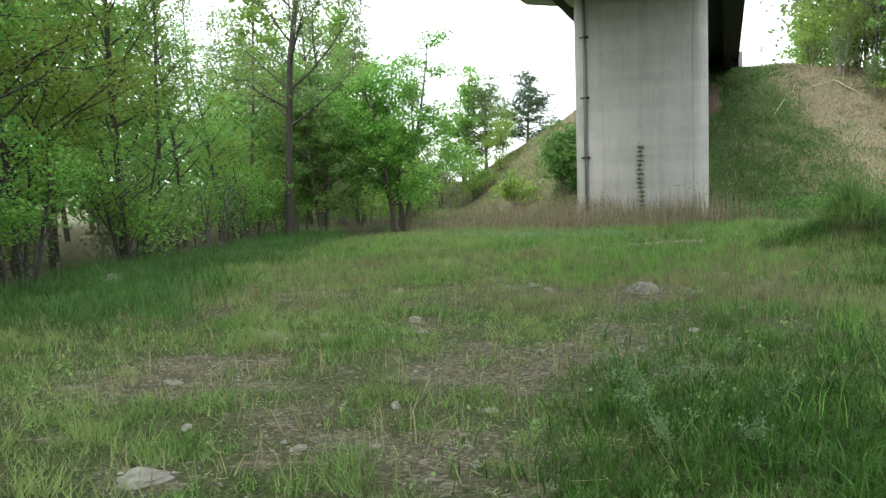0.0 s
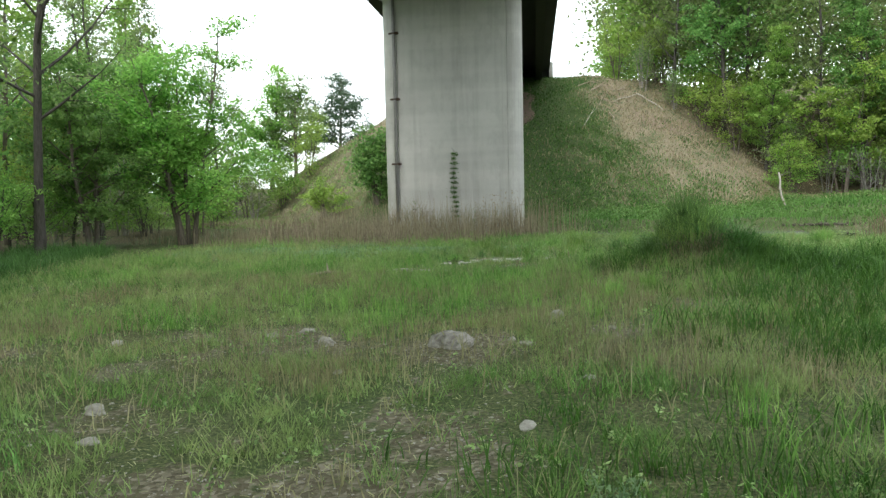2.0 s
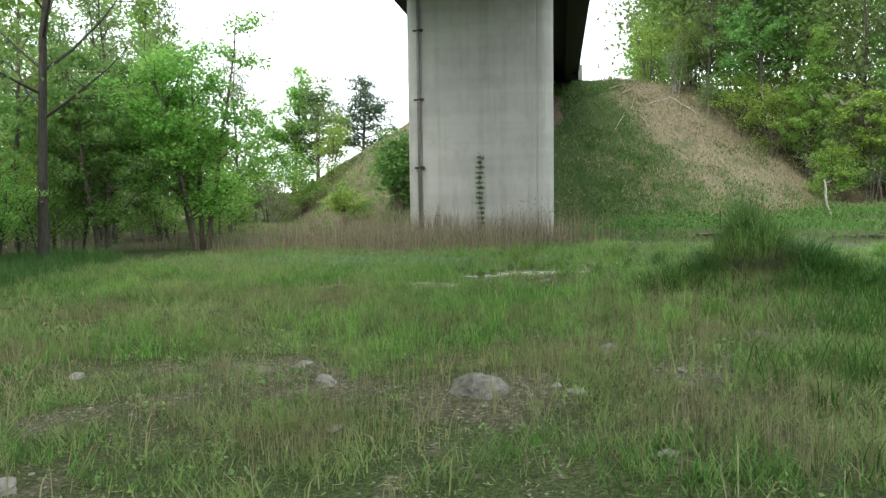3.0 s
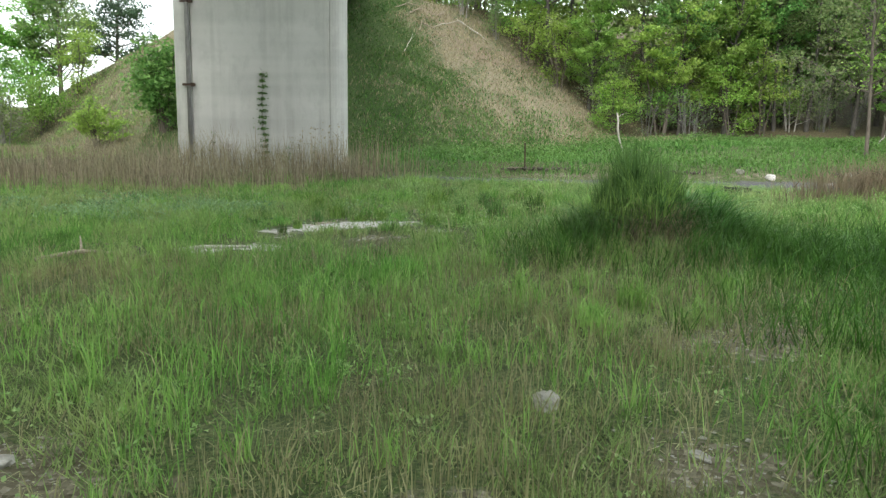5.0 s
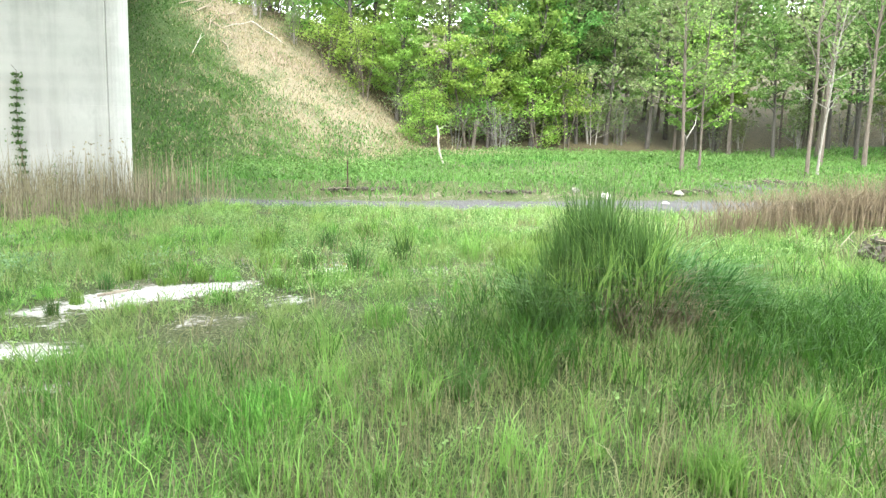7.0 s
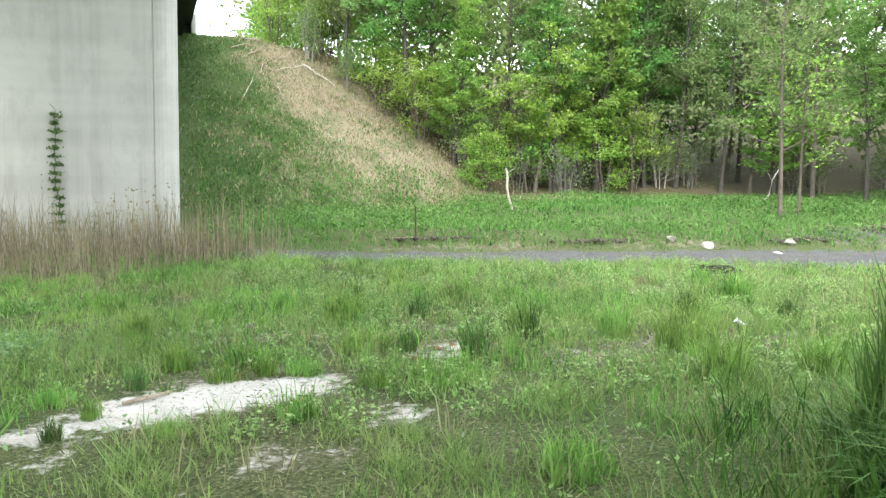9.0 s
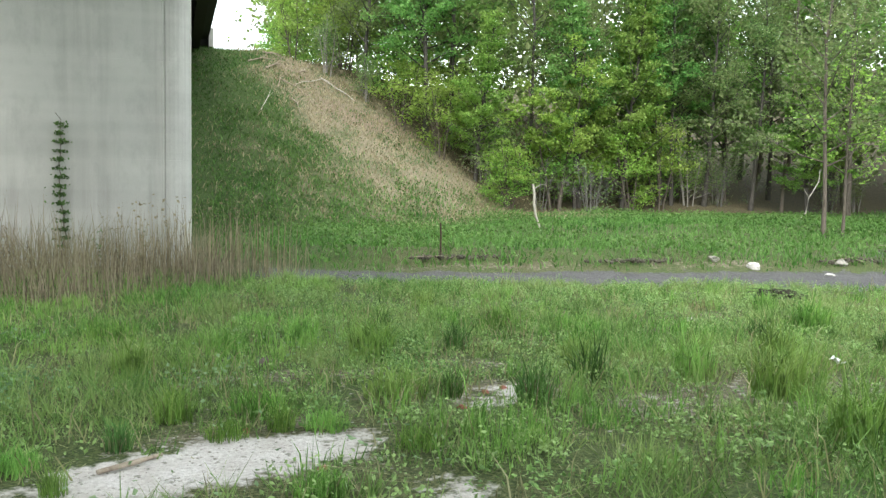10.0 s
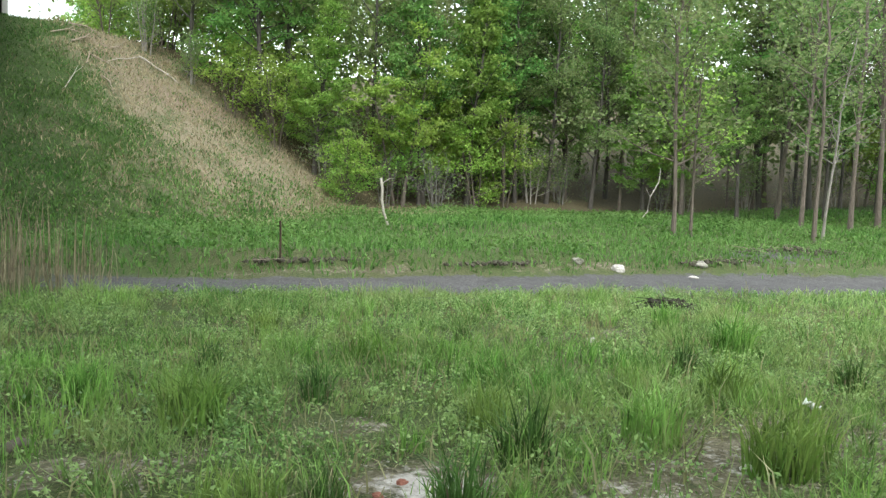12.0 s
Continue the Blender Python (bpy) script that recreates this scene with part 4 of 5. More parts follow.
xy, tall = tufted(rng, 50000, 12, 0.05, -7, 15, -3, 26, lambda x, y: open_ground(x, y) * np.clip(1.0 - 1.1 * soil_at(x, y), 0.03, 1) * step(0.45, 0.7, value_noise(x, y, 0.8, 53)) * (1 - 0.8 * right_rank(x, y)))
lots.append(blades(rng, xy, tall * rng.uniform(0.06, 0.16, len(xy)), far_width(xy, rng.uniform(0.005, 0.010, len(xy))), rng.uniform(0.2, 1.0, len(xy))))
xy = sown(rng, 26000, 13, 24, 17, 27.5, lambda x, y: step(12.5, 15, x) * (1 - track_at(x, y)) * (1 - step(-1.5, -0.95, y - track_mid(x))))
lots.append(blades(rng, xy, rng.uniform(0.08, 0.25, len(xy)), rng.uniform(0.014, 0.03, len(xy)), rng.uniform(0.2, 1.1, len(xy))))
stuff("field_grass", "scattered longer green and yellowish grass in the field", "grass", (M_GRASS, lots))

# longer stems standing in drifts
def drift(x, y):
    d = step(0.42, 0.72, value_noise(x, y, 1.3, 12)) * step(7.5, 9.5, y)
    d = np.maximum(d, 0.3 * step(4.3, 6.0, x) * (1 - step(6.0, 8.0, y)) * step(0.2, 0.5, value_noise(x, y, 1.0, 13)))
    d = np.maximum(d, 0.9 * step(8.8, 10.5, y) * (1 - step(12.6, 14, y)) * step(1.0, 2.5, x))
    d = np.maximum(d, 0.35 * step(14.5, 16, y) * step(5.0, 6.5, x) * (1 - step(17, 18.5, y)))
    return d * open_ground(x, y) * (1 - 0.7 * soil_at(x, y))


xy, tall = tufted(rng, 190000, 20, 0.07, -5, 15, -3, 25, lambda x, y: drift(x, y) * (1 - 0.5 * step(16, 24, y)))
h = tall ** 0.7 * rng.uniform(0.14, 0.31, len(xy)) * (0.6 + 0.8 * value_noise(xy[:, 0], xy[:, 1], 1.6, 14))
stuff("tall_grass", "drifts of longer bright green grass", "grass", (M_TALL, [blades(rng, xy, h, far_width(xy, rng.uniform(0.004, 0.008, len(xy))), rng.uniform(0.1, 0.8, len(xy)))]))

# dry stems and thatch among the green
xy, tall = tufted(rng, 125000, 7, 0.07, -7, 15, -3, 25, lambda x, y: open_ground(x, y) * np.clip(0.2 + 0.75 * step(0.4, 0.7, value_noise(x, y, 1.5, 15)) * step(5, 9, y) * (1 - 0.6 * step(13, 15, y)) + 0.4 * soil_at(x, y), 0, 1) * 0.65 * (1 - 0.9 * right_rank(x, y)))
h = tall * rng.uniform(0.06, 0.28, len(xy))
stuff("dry_grass", "thin dry straw-coloured grass stems", "grass", (M_HAY, [blades(rng, xy, h, far_width(xy, rng.uniform(0.005, 0.009, len(xy))), rng.uniform(0.1, 1.3, len(xy)))]))

# pale upright flowering stems in the open field
xy, tall = tufted(rng, 42000, 12, 0.11, -2.5, 7, 6.5, 13.5, lambda x, y: open_ground(x, y) * step(0.3, 0.6, value_noise(x, y, 1.1, 55)) * (1 - 0.8 * soil_at(x, y)) * (1 - right_rank(x, y)))
stuff("grass_stems", "pale upright seeding grass stems in the field", "grass", (M_HAY, [blades(rng, xy, tall ** 0.5 * rng.uniform(0.12, 0.27, len(xy)), rng.uniform(0.003, 0.006, len(xy)), rng.uniform(0.03, 0.35, len(xy)))]))

# fallen straw and dead leaves lying on the soil
xy = sown(rng, 60000, -4, 10, -1, 20, lambda x, y: open_ground(x, y) * (0.25 + 0.75 * soil_at(x, y)) * (1 - 0.6 * step(10, 13, y) * (1 - step(14, 15, y))))
n = len(xy)
a = rng.uniform(0, 6.28, n)
d = np.c_[np.cos(a), np.sin(a), rng.normal(0, 0.25, n)] * rng.uniform(0.008, 0.026, n)[:, None]
w = np.c_[-np.sin(a), np.cos(a), rng.normal(0, 0.2, n)] * rng.uniform(0.0012, 0.003, n)[:, None]
c = np.c_[xy, land(xy[:, 0], xy[:, 1]) + rng.uniform(0.004, 0.03, n)]
stuff("thatch", "fallen dry straw and dead leaf bits on the soil", "dead grass", (M_HAY, [(np.stack([c - d - w, c - d + w, c + d + w, c + d - w], 1).reshape(-1, 3), 4 * np.arange(n)[:, None] + np.arange(4)[None])]))

# low herbs in small rosettes
xy, tall = tufted(rng, 120000, 12, 0.035, -4, 13, 0, 24, lambda x, y: open_ground(x, y) * step(0.45, 0.7, value_noise(x, y, 0.7, 16) + 0.12 * step(13, 16, y)) * (0.5 + 0.5 * step(13, 16, y)) * np.clip(1.15 - 0.9 * soil_at(x, y), 0, 1))
p = np.c_[xy, land(xy[:, 0], xy[:, 1]) + tall * rng.uniform(0.01, 0.075, len(xy))]
more, tall = tufted(rng, 120000, 16, 0.05, 3.0, 13.5, 15, 25, lambda x, y: open_ground(x, y) * step(0.4, 0.6, value_noise(x, y, 0.5, 49)) * np.clip(1.1 - 1.1 * soil_at(x, y), 0, 1))
p = np.concatenate([p, np.c_[more, land(more[:, 0], more[:, 1]) + tall * rng.uniform(0.02, 0.13, len(more))]])
stuff("low_herbs", "low leafy weeds between the grass", "weeds", (M_WEED, [leaf_quads(rng, p, 0.03)]))

# frosty pale herbs before the reeds
xy = sown(rng, 60000, -6, 4, 14, 22, lambda x, y: np.clip(1.5 * blob(x, y, -0.4, 18.0, 3.0, 1.6, -8), 0, 1) * step(0.3, 0.6, value_noise(x, y, 0.8, 33)) * open_ground(x, y))
p = np.c_[xy, land(xy[:, 0], xy[:, 1]) + rng.uniform(0.04, 0.2, len(xy))]
stuff("pale_herbs", "patch of pale grey-green herbs before the reeds", "weeds", (M_PALE, [leaf_quads(rng, p, 0.036)]))

# rank grass on the left bank before the wood
def left_bank(x, y):
    off = x - (-4.9 - 0.42 * np.clip(y - 6, -8, 16))
    return step(-0.6, 0.3, off) * (1 - step(1.6, 3.4, off + 1.5 * (value_noise(x, y, 1.5, 18) - 0.5))) * step(3.5, 6, y) * (1 - step(21, 24, y))


xy, tall = tufted(rng, 130000, 22, 0.12, -13, 0, 3, 25, left_bank)
h = tall ** 0.6 * rng.uniform(0.2, 0.5, len(xy)) * (0.6 + 0.7 * value_noise(xy[:, 0], xy[:, 1], 1.2, 19))
stuff("bank_grass", "rank dark green grass along the edge of the wood", "grass", (M_CLUMP, [blades(rng, xy, h, rng.uniform(0.007, 0.013, len(xy)), rng.uniform(0.2, 1.1, len(xy)))]))

# dark tall grass beside the clump and beside the start
xy, tall = tufted(rng, 210000, 20, 0.09, 3.2, 11, -0.5, 16, right_rank)
h = (0.45 + 0.55 * step(6, 10, xy[:, 1])) * tall ** 0.7 * rng.uniform(0.2, 0.48, len(xy)) * (0.7 + 0.5 * value_noise(xy[:, 0], xy[:, 1], 0.8, 20))
stuff("rank_grass", "thick dark green grass beside the big clump", "grass", (M_RANK, [blades(rng, xy, h, rng.uniform(0.005, 0.011, len(xy)), rng.uniform(0.2, 1.1, len(xy)))]))

# dead reeds before the pier
def reed_front(x):
    return np.interp(x, [-9, -7, -4, -1, 1.0, 2.5, 3.8, 4.6], [25, 23.5, 21.4, 21.2, 22.6, 24.0, 25.4, 26.6])


def reeds(x, y):
    d = step(-0.2, 1.0, y - reed_front(x) + 1.2 * (value_noise(x, y, 1.0, 21) - 0.5)) * (1 - step(27.7, 28.0, y)) * (1 - step(4.0, 4.9, x))
    return d * (0.35 + 0.65 * step(-8, -4, x)) * (1 - 0.65 * step(2.2, 3.4, x))


xy = sown(rng, 13500, -11, 5, 20.5, 28.0, reeds)
h = (0.3 + 0.95 * rng.uniform(0, 1, len(xy)) ** 1.5) * (0.7 + 0.6 * value_noise(xy[:, 0], xy[:, 1], 0.7, 31)) * (0.75 + 0.25 * step(-7, -2, xy[:, 0])) * (0.8 + 0.3 * step(0.5, 3, xy[:, 1] - reed_front(xy[:, 0])))
stuff("dead_reeds", "belt of dead tan reeds at the foot of the pier", "reeds", (M_REED, [blades(rng, xy, h, rng.uniform(0.010, 0.020, len(xy)), rng.uniform(0.02, 0.42, len(xy)))]))
xy = sown(rng, 320, 1.0, 4.7, 24.8, 27.6, lambda x, y: reeds(x, y))
h = rng.uniform(0.9, 1.45, len(xy))
p = np.c_[xy, land(xy[:, 0], xy[:, 1]) + h]
heads = leaf_quads(rng, p[::2] - [0, 0, 0.03], 0.06, 0.1)
stems = blades(rng, xy, h, np.full(len(xy), 0.014), rng.uniform(0.0, 0.08, len(xy)))
stuff("reed_stalks", "taller pale reed stalks with feathery heads beside the pier", "reeds", (M_STRAW, [stems, (heads[0], np.concatenate([heads[1][:, :3], heads[1][:, [0, 2, 3]]]))]))

# straw patch by the track
xy = sown(rng, 24000, 9.2, 14, 14.2, 17.6, lambda x, y: np.clip(blob(x, y, 10.9, 16.05, 1.35, 0.38, -27) * 1.3, 0, 1))
stuff("straw_patch", "patch of tall dead straw beside the track", "grass", (M_STRAW, [blades(rng, xy, rng.uniform(0.45, 0.9, len(xy)), rng.uniform(0.008, 0.014, len(xy)), rng.uniform(0.1, 0.6, len(xy)))]))

# lush meadow beyond the track
def meadow(x, y):
    off = y - track_mid(x)
    return step(1.05, 1.65, off - 0.06 * np.clip(x - 6, 0, 12)) * (1 - wooded(x, y)) * (1 - step(43, 46, y)) * (1 - 0.8 * step(1.0, 2.0, 0.5 * (y - 36.5) - 0.3 * np.clip(x - 4.5, 0, None)))


xy = sown(rng, 52000, 2.5, 36, 24, 45, meadow)
h = rng.uniform(0.10, 0.28, len(xy)) * (0.7 + 0.7 * value_noise(xy[:, 0], xy[:, 1], 1.4, 22))
edge_xy = sown(rng, 9000, 4.5, 22, 24, 30, lambda x, y: np.exp(-(((y - track_mid(x) - 1.35 - 0.06 * np.clip(x - 6, 0, 12)) / 0.3) ** 2)) * step(0.3, 0.6, value_noise(x, y, 0.6, 51)))
xy = np.concatenate([xy, edge_xy])
h = np.concatenate([h, rng.uniform(0.06, 0.22, len(edge_xy))])
stuff("meadow_grass", "lush bright green grass between track and wood", "grass", (M_MEADOW, [blades(rng, xy, h, rng.uniform(0.02, 0.045, len(xy)), rng.uniform(0.2, 0.9, len(xy)))]))

xy = sown(rng, 26000, 2.5, 34, 24, 45, lambda x, y: meadow(x, y) * step(0.4, 0.65, value_noise(x, y, 1.0, 26)))
p = np.c_[xy, land(xy[:, 0], xy[:, 1]) + rng.uniform(0.08, 0.3, len(xy))]
stuff("meadow_herbs", "leafy green herbs in the meadow beyond the track", "weeds", (M_MEADOW, [leaf_quads(rng, p, 0.1)]))

# grass of the embankment, green and dead
def on_bank(x, y):
    return step(36.3, 37.5, y) * (1 - step(54, 57, y)) * (1 - wooded(x, y))


xy = sown(rng, 95000, -6.5, 16, 36, 57, lambda x, y: on_bank(x, y) * (1 - 0.7 * dry_at(x, y)) * (0.45 + 0.65 * step(0.3, 0.6, value_noise(x, y, 1.1, 23))))
h = rng.uniform(0.08, 0.2, len(xy)) * (0.6 + 0.8 * value_noise(xy[:, 0], xy[:, 1], 1.6, 24))
stuff("slope_grass", "green grass on the embankment slope", "grass", (M_SLOPE, [blades(rng, xy, h, rng.uniform(0.02, 0.045, len(xy)), rng.uniform(0.4, 1.4, len(xy)))]))
xy, tall = tufted(rng, 36000, 14, 0.2, -24, -4.5, 36, 58, lambda x, y: step(36.3, 37.5, y) * step(0.25, 0.6, value_noise(x, y, 1.4, 54)) * step(-4.5, -6, x))
stuff("shoulder_grass", "light green grass on the far shoulder of the embankment", "grass", (M_GRASS, [blades(rng, xy, tall * rng.uniform(0.12, 0.3, len(xy)), rng.uniform(0.02, 0.04, len(xy)), rng.uniform(0.3, 1.2, len(xy)))]))
xy = sown(rng, 75000, -16, 17, 37, 57, lambda x, y: step(36.3, 37.5, y) * (1 - step(54, 57, y)) * np.clip(0.06 + dry_at(x, y), 0, 1) * (1 - 0.4 * path_at(x, y)) * (1 - 0.8 * wooded(x, y)))
h = rng.uniform(0.1, 0.3, len(xy)) * (0.5 + 0.9 * value_noise(xy[:, 0], xy[:, 1], 1.3, 25))
stuff("slope_straw", "dead tan grass down the embankment beside the wood", "grass", (M_STRAW, [blades(rng, xy, h, rng.uniform(0.02, 0.045, len(xy)), rng.uniform(0.3, 1.4, len(xy)))]))


# ---- tufts and the big clump ----
def tuft(name, seed, n, radius, height, width, mat, label, straw=0):
    r = np.random.default_rng(seed)
    t = empty(name, 0, 0, 0)
    for count, m, hs, pname in ((n, mat, 1.0, "green_growth"), (straw, M_STRAW, 0.7, "dead_growth")):
        if count:
            a, d = r.uniform(0, 6.28, count), radius * np.sqrt(r.uniform(0, 1, count))
            pts = np.c_[d * np.cos(a), d * np.sin(a)]
            hh = height * hs * r.uniform(0.55, 1.05, count) * (1 - 0.35 * (d / radius) ** 2)
            v, f = blades(r, pts, hh, r.uniform(0.6, 1.2, count) * width, r.uniform(0.1, 0.75, count), z=np.zeros(count))
            tagged(mesh_object(pname, v, f, m, t, smooth=False), kind="stuff")
    return tagged(t, label, "grass tuft")


tufts = [tuft("grass_tuft", 51, 150, 0.16, 0.5, 0.012, M_TALL, "upright tuft of bright green grass"),
         tuft("grass_tuft", 52, 120, 0.12, 0.42, 0.010, M_CLUMP, "dark green rush-like tuft of grass", 25),
         tuft("grass_tuft", 53, 190, 0.22, 0.36, 0.011, M_TALL, "broad arching tuft of green grass", 20)]
TUFTS = ((2, 4.0, 17.1, 1.0), (1, 4.85, 16.7, 1.1), (0, 5.75, 18.0, 0.9), (0, 6.6, 16.6, 1.15), (0, 9.1, 19.2, 1.2), (2, 5.2, 20.4, 1.1), (2, 4.2, 19.2, 1.0), (0, 4.1, 18.6, 1.2), (1, 5.0, 19.0, 1.0),
         (1, 5.5, 17.2, 1.25), (0, 6.4, 17.3, 1.1), (2, 5.9, 20.3, 1.2), (0, 6.9, 16.7, 1.0), (2, 4.4, 14.0, 0.8), (0, 5.0, 11.0, 0.75), (0, 4.6, 10.6, 0.6), (0, 5.9, 11.4, 0.6), (2, 3.4, 12.5, 0.9),
         (1, 4.4, 12.3, 0.9), (0, 7.6, 17.9, 1.0), (1, 8.1, 18.8, 0.9), (2, 2.9, 19.2, 1.0), (0, 2.2, 18.4, 1.0), (1, 7.0, 20.6, 0.8), (2, 1.8, 20.2, 1.1), (0, 6.2, 15.4, 1.1), (0, 6.8, 15.2, 1.0), (2, 2.9, 16.42, 0.55), (0, 3.2, 16.5, 0.5), (2, 3.45, 16.45, 0.6), (1, 2.35, 16.3, 0.6), (2, 3.9, 16.0, 0.6), (0, 2.6, 16.85, 0.7), (2, 3.1, 16.9, 0.8), (1, 2.0, 15.4, 0.5), (2, 3.3, 15.4, 0.6), (1, 4.35, 17.0, 0.7), (2, 2.6, 15.3, 0.5), (1, 1.6, 15.9, 0.5), (2, 1.9, 16.1, 0.6), (2, 1.3, 15.3, 0.6), (0, 2.15, 15.75, 0.4), (0, 3.6, 19.6, 1.0), (1, 4.5, 20.2, 0.9), (2, 6.6, 18.6, 0.9), (0, 7.2, 18.4, 0.8), (1, 8.6, 17.6, 1.0), (0, 9.6, 20.6, 0.9), (2, 3.2, 20.4, 1.0), (0, 5.3, 21.6, 0.9))
for n, (k, x, y, s) in enumerate(TUFTS):
    m = pose(x, y, float(land(x, y)), 0, 0, 47 * n)
    if n in (0, 1, 2):
        k = (2, 1, 0)[n]
        tufts[k].matrix_basis = m
        ob = tufts[k]
    else:
        ob = copy_thing(tufts[k], m)
    ob.scale = (s, s, s)
    tagged(ob, group="grass tufts in the field")

clump = empty("grass_clump", 5.75, 13.05, float(land(5.75, 13.05)) - 0.06)
r = np.random.default_rng(60)
for pname, m, count, cx, cy, rad, h0, h1, lean0, lean1, w in (
        ("upright_growth", M_CLUMP, 1700, -0.06, 0.1, 0.42, 0.52, 0.95, 0.02, 0.3, 0.010), ("upright_growth", M_TALL, 800, -0.05, 0.0, 0.52, 0.4, 0.82, 0.05, 0.5, 0.009),
        ("arching_growth", M_CLUMP, 1300, 0.38, -0.12, 0.42, 0.4, 0.72, 0.6, 1.5, 0.012), ("arching_growth", M_CLUMP, 900, -0.4, -0.1, 0.36, 0.3, 0.6, 0.4, 1.3, 0.011), ("arching_growth", M_RANK, 1200, 0.75, 0.0, 0.5, 0.25, 0.55, 0.4, 1.3, 0.011),
        ("dead_growth", M_REED, 1300, 0.0, -0.22, 0.4, 0.22, 0.5, 0.5, 1.7, 0.009), ("dead_growth", M_STRAW, 500, 0.1, -0.38, 0.3, 0.25, 0.5, 0.4, 1.5, 0.007)):
    a, d = r.uniform(0, 6.28, count), rad * np.sqrt(r.uniform(0, 1, count))
    pts = np.c_[cx + d * np.cos(a), cy + d * np.sin(a)]
    tall = 0.7 + 0.6 * value_noise(pts[:, 0], pts[:, 1], 0.17, 61)
    hh = r.uniform(h0, h1, count) * (1.02 - (0.24 if pname == "upright_growth" else 0.3) * (d / rad) ** 2) * tall
    v, f = blades(r, pts, hh, np.full(count, w) * r.uniform(0.7, 1.3, count), r.uniform(lean0, lean1, count), z=0.08 - 0.22 * np.hypot(pts[:, 0], pts[:, 1]) ** 2)
    tagged(mesh_object(pname, v, f, m, clump, smooth=False), kind="stuff")
tagged(clump, "big mounded clump of tall dark green grass with dead straw inside", "grass clump")


# ---- stones ----
def rock(x, y, sx, sy, sz, seed, mat=M_ROCK, label="pale weathered stone half sunk in the soil", sink=0.45):
    bm = bmesh.new()
    bmesh.ops.create_icosphere(bm, subdivisions=3, radius=0.5)
    off = Vector((seed * 7.7, seed * 3.1, seed * 1.3))
    for v in bm.verts:
        d = 1 + 0.45 * noise.noise(v.co * 1.9 + off) + 0.26 * noise.noise(v.co * 6 + off) + 0.1 * noise.noise(v.co * 14 + off)
        c = v.co * d
        v.co = Vector((0.72 * c.x * sx, 0.72 * c.y * sy, 0.75 * max(c.z, -0.42) * sz))
    me = bpy.data.meshes.new("rock")
    bm.to_mesh(me)
    bm.free()
    me.materials.append(mat)
    ob = new("rock", me)
    ob.matrix_basis = pose(x, y, float(land(x, y)) + sz * (0.5 - sink), 0, 0, seed * 53)
    return tagged(ob, label, "rock", "stones in the field")


ROCKS = ((0.47, 4.67, 0.26, 0.2, 0.17, 1), (0.8, 4.95, 0.14, 0.12, 0.07, 2), (-0.16, 6.45, 0.25, 0.2, 0.1, 3), (1.84, 1.6, 0.38, 0.3, 0.1, 4), (2.3, 2.24, 0.12, 0.1, 0.05, 5), (2.42, 3.15, 0.1, 0.09, 0.09, 6),
         (2.98, 3.31, 0.16, 0.07, 0.06, 7), (2.66, 2.4, 0.12, 0.08, 0.04, 8), (1.19, 6.07, 0.24, 0.18, 0.12, 9), (0.6, 3.2, 0.25, 0.12, 0.05, 10), (1.54, 5.49, 0.16, 0.13, 0.08, 11), (-0.1, 8.35, 0.2, 0.16, 0.09, 12),
         (1.32, 8.64, 0.15, 0.13, 0.08, 13), (4.28, 6.73, 0.15, 0.1, 0.06, 14), (2.43, 7.25, 0.18, 0.1, 0.05, 15), (1.98, 8.29, 0.3, 0.24, 0.14, 16), (1.33, 8.67, 0.2, 0.15, 0.09, 17),
         (1.6, 8.85, 0.26, 0.18, 0.1, 18), (4.5, 8.55, 0.16, 0.1, 0.05, 19), (3.8, 7.9, 0.2, 0.13, 0.06, 20), (3.67, 8.0, 0.1, 0.08, 0.05, 21), (3.94, 5.87, 0.22, 0.12, 0.05, 22), (1.48, 2.33, 0.12, 0.09, 0.05, 23))
for x, y, sx, sy, sz, n in ROCKS:
    rock(x, y, sx, sy, sz, n)
rock(3.23, 7.9, 0.58, 0.5, 0.34, 41, M_BOULDER, "large rounded crumbling pale boulder set in the soil", 0.62)
rock(4.0, 9.16, 0.26, 0.18, 0.12, 32, M_ROCK, "grey stone standing in the grass", 0.3)
rock(13.75, 26.4, 0.36, 0.26, 0.24, 33, M_ROCK_WHITE, "whitish stone on the edge of the track", 0.3)
rock(15.9, 26.3, 0.45, 0.3, 0.2, 34, M_ROCK, "flat grey stone on the edge of the track", 0.3)
rock(15.0, 25.6, 0.3, 0.25, 0.08, 35, M_ROCK_WHITE, "small whitish stone on the track", 0.3)
rock(13.1, 26.9, 0.32, 0.24, 0.2, 36, M_ROCK, "mossy grey stone beside the track", 0.3)
rock(8.26, 20.2, 0.16, 0.12, 0.08, 37, M_ROCK_WHITE, "small pale stone in the grass", 0.3)
rock(6.5, 16.7, 0.12, 0.1, 0.06, 38, M_ROCK_WHITE, "small pale stone in the grass", 0.3)

# loose gravel on the bare soil and on the sand
rg = np.random.default_rng(77)
xy = sown(rg, 60000, -3, 9, -0.3, 20, lambda x, y: np.clip(1.6 * (soil_at(x, y) - 0.35), 0, 1) * 0.8 + 0.25 * (sand_at(x, y) > 0.4))
s = rg.uniform(0.004, 0.012, len(xy)) * np.where(rg.uniform(0, 1, len(xy)) < 0.05, 1.9, 1)
octa = np.array([[1, 0, 0], [0, 1, 0], [-1, 0, 0], [0, -1, 0], [0, 0, 0.4], [0, 0, -0.5]], float)
of = np.array([[0, 1, 4], [1, 2, 4], [2, 3, 4], [3, 0, 4], [1, 0, 5], [2, 1, 5], [3, 2, 5], [0, 3, 5]])
base = np.c_[xy, land(xy[:, 0], xy[:, 1]) + 0.2 * s]
